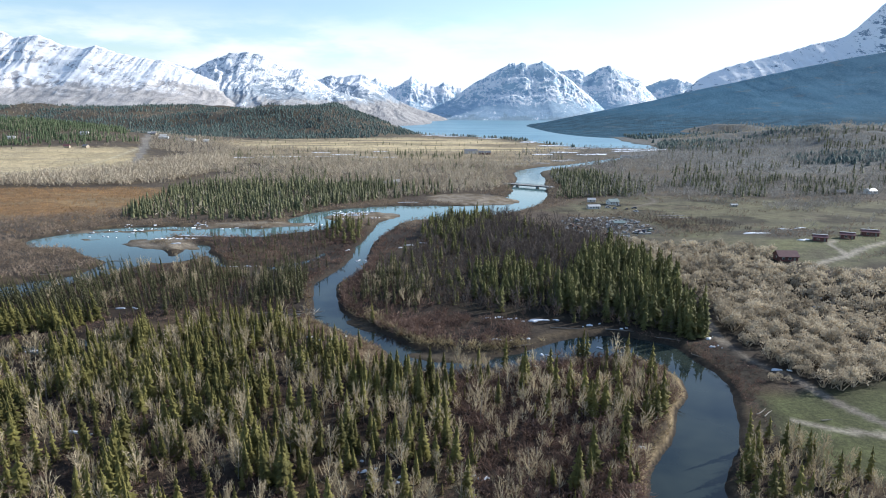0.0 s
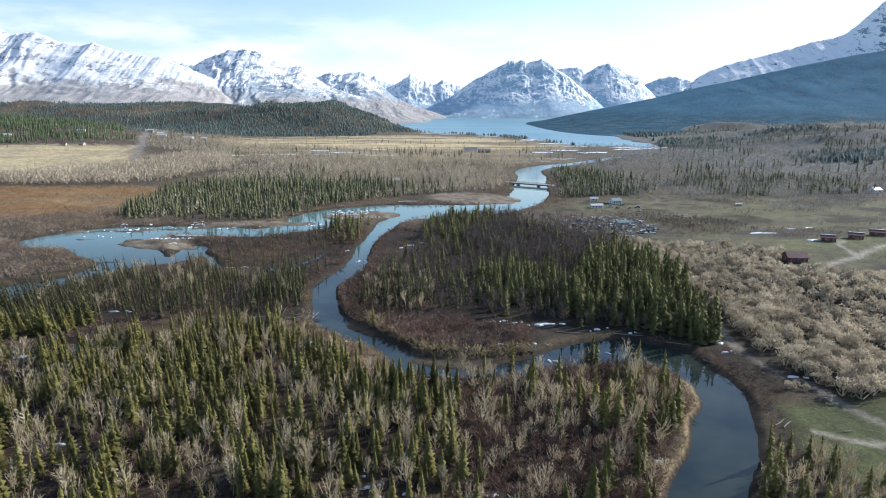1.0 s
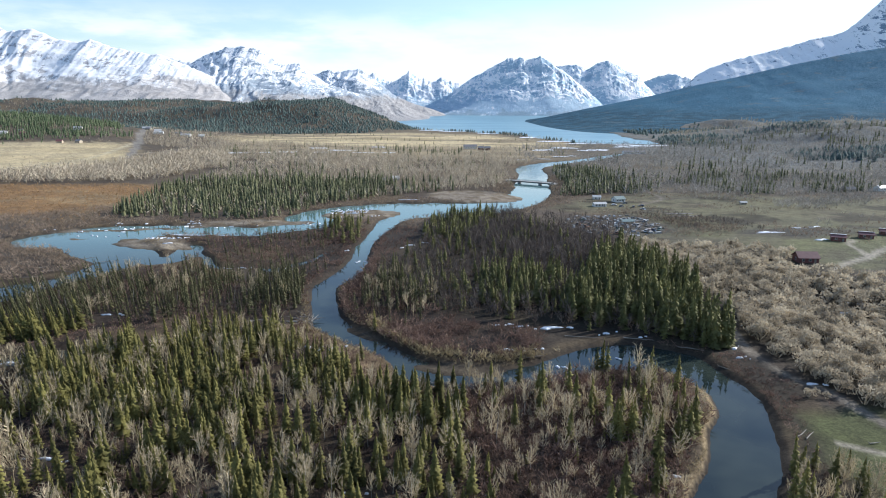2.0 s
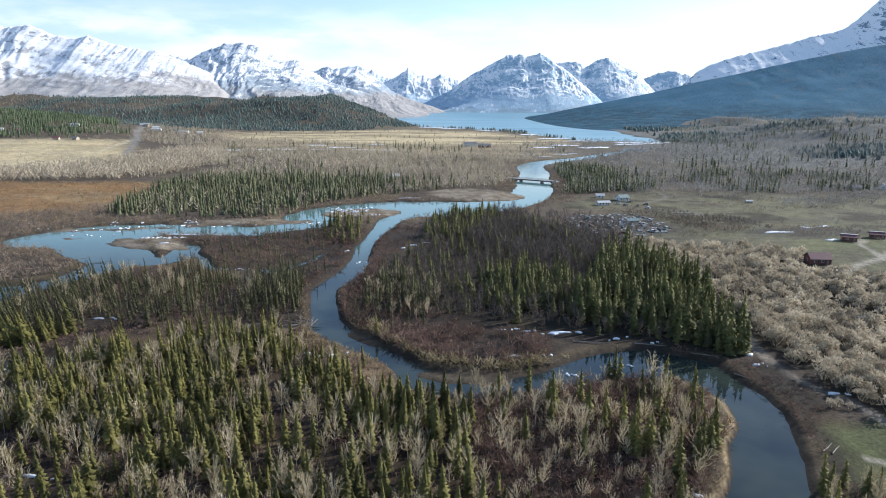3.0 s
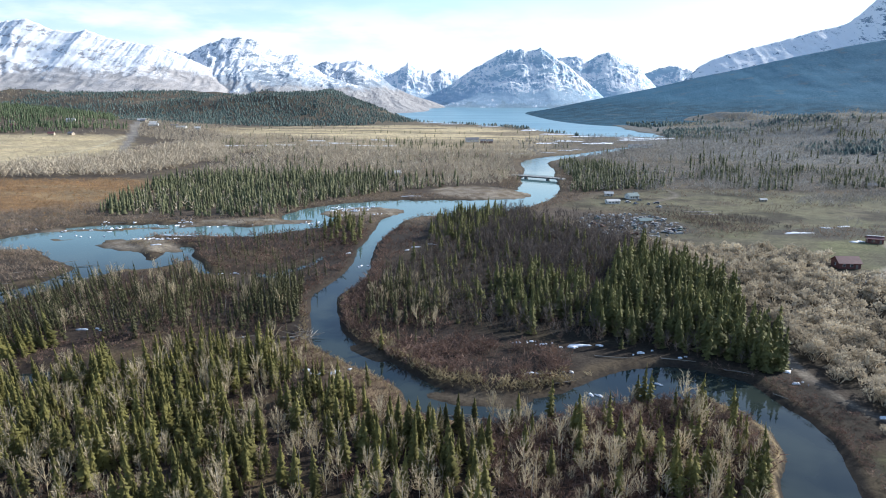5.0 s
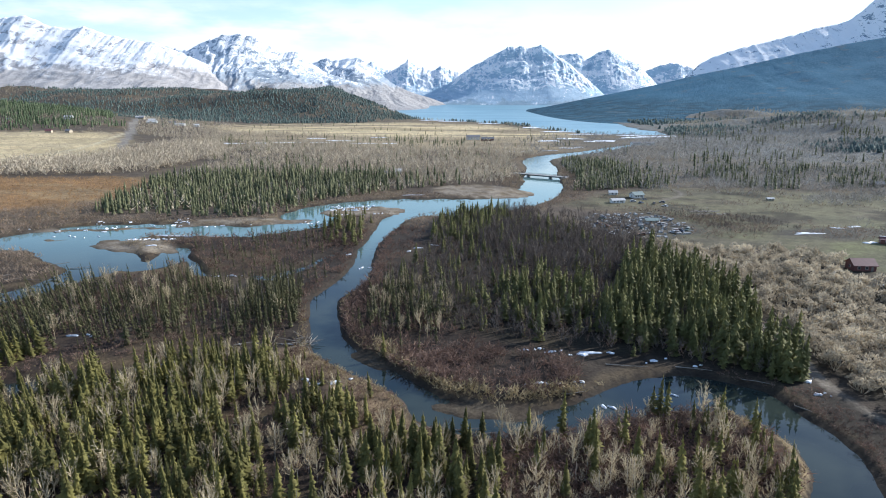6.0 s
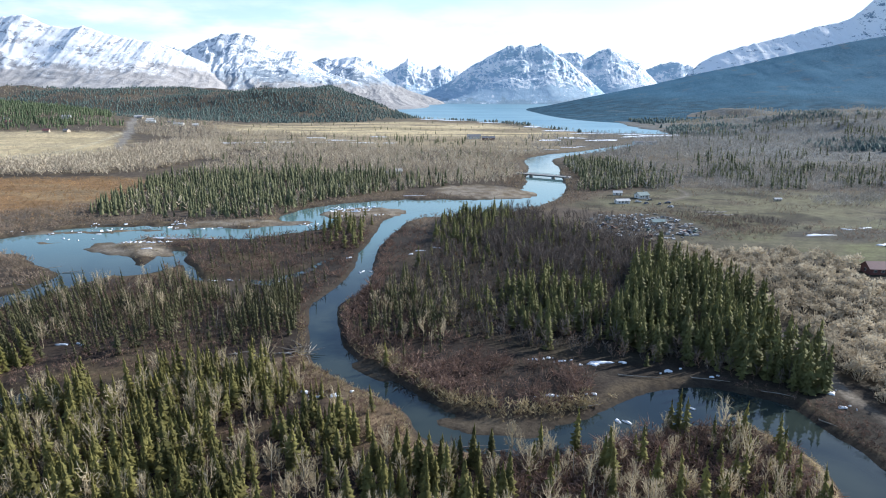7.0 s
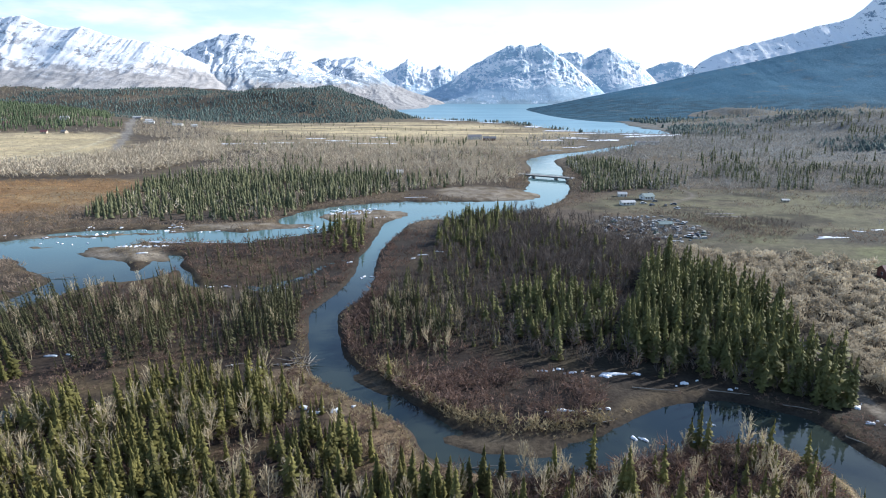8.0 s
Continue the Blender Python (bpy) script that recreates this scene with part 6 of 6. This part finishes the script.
for vx, vy, vt, vl, roofing in ((-712, 1600, 10, 30, PALE_ROOF), (-690, 1560, -15, 22, GREY_ROOF), (-634, 1482, 12, 34, PALE_ROOF), (-600, 1510, 5, 26, GREY_ROOF), (-574, 1484, -8, 36, PALE_ROOF),
                                (-545, 1500, 14, 20, PALE_ROOF), (-655, 1530, 20, 24, PALE_ROOF), (-856, 1294, 10, 24, PALE_ROOF), (-840, 1325, -12, 20, GREY_ROOF), (-820, 1300, 30, 18, MAROON_ROOF),
                                (-775, 1414, 4, 26, PALE_ROOF), (-760, 1380, 25, 18, GREY_ROOF), (-700, 1212, 12, 16, MAROON_ROOF), (-672, 1225, -10, 14, GREY_ROOF)):
    house("village_building", "pale village building below the wooded hill" if roofing is PALE_ROOF else "dark-roofed village building below the wooded hill",
          vx, vy, vt, vl * 0.62, 9, 3.4, 2.6, WHITE_SIDING if roofing is PALE_ROOF else TAN_SIDING, roofing, 3, group="village")
bridge()

yard = np.random.default_rng(77)
COLOURS = ("white", "blue", "grey", "green", "rusty")
for n in range(20):
    k = n % 5
    car("derelict " + COLOURS[k] + " car in the scrap yard", yard.uniform(86, 140), yard.uniform(412, 476), yard.uniform(0, 360), CAR_PAINTS[k])
for n, (cx, cy) in enumerate(((137, 531), (141, 524), (150, 522), (154, 510), (158, 528), (148, 540))):
    car(COLOURS[n % 3] + " car parked at the farm", cx, cy, 40 * n, CAR_PAINTS[n % 3])
for n in range(22):
    timber_stack("stack of grey timber in the scrap yard", yard.uniform(90, 142), yard.uniform(422, 486), yard.uniform(0, 180), 6, yard.uniform(2.5, 6))
for n in range(8):
    timber_stack("low row of timber on the dry field", 168 + 5 * (n % 4), 480 + 11 * (n // 4), 30, 3, 8.0)

SNOW_SPOTS = [(202, 408, 17, 7), (212, 373, 13, 5), (231, 430, 9, 4), (245, 435, 10, 4), (37, 237, 8.0, 2.6), (34.5, 235.5, 4, 2), (55, 230.8, 3.6, 2.2), (19, 215, 4.6, 1.8), (30, 216, 2.2, 1.4),
              (93.7, 216, 2.6, 2.2), (92.2, 208, 2.4, 1.8), (104, 188.5, 3.4, 1.8), (-38.6, 215, 3.4, 2.8), (-15, 126.5, 4.2, 2.4), (-17, 130, 2.5, 1.2), (-21, 134.5, 2.6, 1.2), (47.5, 140.6, 1.9, 1.2),
              (9.5, 127.3, 2.2, 1.2), (-91, 147.5, 6.0, 1.3), (-71, 242.5, 3.0, 1.0), (-65, 243.5, 3.6, 1.1), (-58, 245.5, 2.4, 1.0), (-131, 250, 6, 1.5)]
MORE_SNOW = [(154, 254, 5, 3), (17.8, 238.7, 2.4, 1.4), (25.4, 237.7, 3, 1.2), (-43, 214, 2.0, 1.3), (-47, 217, 3.4, 2.0), (-91.4, 229.5, 2.8, 1.2), (-86, 219, 1.8, 1.0), (-54.2, 224, 1.8, 1.0), (-54.5, 362, 3.2, 1.8), (-100, 323, 3.5, 1.2),
             (-108, 326, 3.0, 1.1), (-81, 316, 3.0, 1.0), (-76, 320, 3.4, 1.1), (-161, 379, 8, 2.0), (-160, 404, 22, 2.6), (-135, 408, 10, 1.6), (-139, 206, 5.5, 1.8), (22, 240, 1.6, 1.0), (66, 226.5, 2.0, 1.0),
             (84, 300, 4, 2), (170, 300, 3, 2), (165, 262, 4, 2.5), (-20, 377, 6, 1.6), (-12, 384, 5, 1.4), (-25, 370, 3, 1.2)]
thaw = np.random.default_rng(63)
for n, (sx, sy, a, b) in enumerate(SNOW_SPOTS + MORE_SNOW):
    snow_patch(n, sx, sy, a, b, 25 * math.sin(n * 2.3))
    for k in range(2 if sy < 330 else 0):
        bit = a * thaw.uniform(0.15, 0.4)
        snow_patch(n + k + 3, sx + (0.6 * a + bit) * thaw.choice((-1, 1)) * thaw.uniform(0.8, 1.5), sy + thaw.uniform(-0.9, 0.9) * b, bit, bit * thaw.uniform(0.4, 0.8), thaw.uniform(-30, 30))
for n, (sx, sy, a, b) in enumerate(((300, 1388, 70, 10), (365, 1350, 60, 12), (415, 1335, 75, 16), (450, 1340, 40, 12), (250, 1475, 60, 14), (215, 1640, 40, 20), (130, 1835, 70, 12), (40, 1950, 80, 14), (-40, 2020, 90, 14),
                                    (97, 964, 22, 5), (120, 975, 14, 4), (151, 985, 18, 5), (185, 1030, 26, 6), (206, 1050, 16, 5), (-345, 1090, 40, 8), (-300, 1105, 26, 6), (-258, 1120, 44, 6), (-200, 1118, 30, 5),
                                    (-130, 1112, 36, 5), (-90, 1108, 22, 4), (340, 1150, 30, 6), (-30, 556, 14, 2.4), (-234, 1224, 46, 8), (-181, 1165, 44, 7), (187, 1192, 36, 12), (232, 1255, 44, 14), (282, 1195, 44, 10), (251, 1180, 22, 8), (364, 1290, 50, 12), (-126, 1262, 40, 7))):
    snow_patch(n, sx, sy, a * 1.2, b * (1 + 2.6 * float(smooth(950, 1150, sy))), 8 * math.sin(n), "snow_strip", "thin strip of old snow on the valley floor", "snow", "snow strips", 0.9)

ice = np.random.default_rng(91)
ICE_BEDS = ((-244, 419, 14, 3, 4), (-217, 407, 16, 3, 6), (-206, 442, 24, 3, 9), (-214, 424, 14, 4, 4), (-72, 500, 14, 9, 64), (-44, 341, 4, 2, 4), (-138, 438, 16, 2, 4), (-94, 450, 8, 5, 8), (28, 203, 9, 2, 3), (50, 213, 4, 3, 1), (-160, 440, 20, 4, 6), (-167, 394.5, 14, 1.8, 30), (-170, 449, 5, 9, 12), (-208, 431, 9, 5, 9), (-72, 511, 15, 5, 14), (-62, 476, 20, 3, 8))
for bx, by, rx, ry, count in ICE_BEDS:
    for n in range(count):
        snow_patch(int(ice.integers(0, 7)), bx + rx * ice.uniform(-1, 1), by + ry * ice.uniform(-1, 1), ice.uniform(1.0, 3.4), ice.uniform(0.6, 1.7), ice.uniform(0, 180),
                   "ice_slab", "stranded slab of grey-white river ice", "ice", "river ice", 0.08)

LOGS = [(83.4, 158, 5, 40), (85, 157, 4.5, 42), (98.8, 154.8, 3, 10), (-195, 315, 10, 20), (-197, 303, 8, 10), (-186, 316, 9, -12), (-214, 443, 10, 5), (-210, 423, 12, 15),
        (-161, 437, 9, -8), (-75, 242, 8, 20), (-62, 245, 7, 12), (-80, 231, 9, 30), (-90, 226, 10, 24), (-94, 220, 8, 35), (-100, 222, 7, 10)]
MORE_LOGS = [(24, 208, 7, 15), (-12, 190, 6, -8), (-6, 191, 6, 5), (-16, 193, 4, -60), (0, 189, 5, 10), (-190, 340, 8, 30), (-180, 338, 9, 20), (-200, 322, 7, 35),
             (40, 228, 12, -14), (60, 226, 10, -20), (76, 218, 8, -30), (83, 203, 7, -60), (-41, 218, 5, -40), (-150, 398, 8, 10), (-98, 222, 11, 24), (-93, 226.5, 8, 42), (-59, 241, 11, 18), (-68, 237, 7, 14)]
for n, (lx, ly, long, turn) in enumerate(LOGS + MORE_LOGS):
    log(n, lx, ly, long, turn)
jam = np.random.default_rng(33)
for n in range(22):
    log(100 + n, -53.5 + jam.normal(0, 1.0), 246 + jam.normal(0, 2.6), jam.uniform(3, 7), jam.uniform(0, 360), jam.uniform(-6, 14), jam.uniform(0.08, 0.2), jam.uniform(0.1, 0.7), "log_jam_log", "grey log in the jam at the creek bend", "log jam")
snag = np.random.default_rng(35)
for n in range(110):
    sx, sy = snag.uniform(-190, 20), snag.uniform(150, 330)
    inside = max(polygon_distance(np.array([sx]), np.array([sy]), w)[0] for w in (NEAR_WOOD, NORTH_BAND))
    if inside > 3 and water_distance(np.array([sx]), np.array([sy]))[0] < -3:
        log(200 + n, sx, sy, snag.uniform(5, 10), snag.uniform(0, 360), snag.uniform(78, 96), 0.10, -0.3, "dead_tree", "bare grey standing dead trunk in the wood", "dead trees")


def scrap_heap():
    """Many small boards, boxes and sheets lying about the yard."""
    rng = np.random.default_rng(55)
    bm = bmesh.new()
    for n in range(260):
        x, y = rng.uniform(82, 146), rng.uniform(404, 486)
        if math.hypot((x - 114) / 32, (y - 445) / 40) > 1:
            continue
        size = (rng.uniform(0.6, 3.2), rng.uniform(0.5, 1.6), rng.uniform(0.2, 1.3))
        turn = Matrix.Translation((x, y, stand_at(x, y) + size[2] / 2 - 0.05)) @ Matrix.Rotation(rng.uniform(0, 6.28), 4, "Z")
        made = bmesh.ops.create_cube(bm, size=1.0, matrix=turn @ Matrix.Diagonal((*size, 1)))
    mesh = bpy.data.meshes.new("scrap")
    bm.to_mesh(mesh)
    bm.free()
    mesh.materials.append(mottled("scrap_metal", (0.04, 0.04, 0.045), (0.46, 0.46, 0.455), 0.5, 0.6, 0.0, 1.0, 0.3))
    tagged(new("scrap", mesh), "scattered boards, boxes and sheet metal in the yard", "scrap", kind="stuff")


scrap_heap()
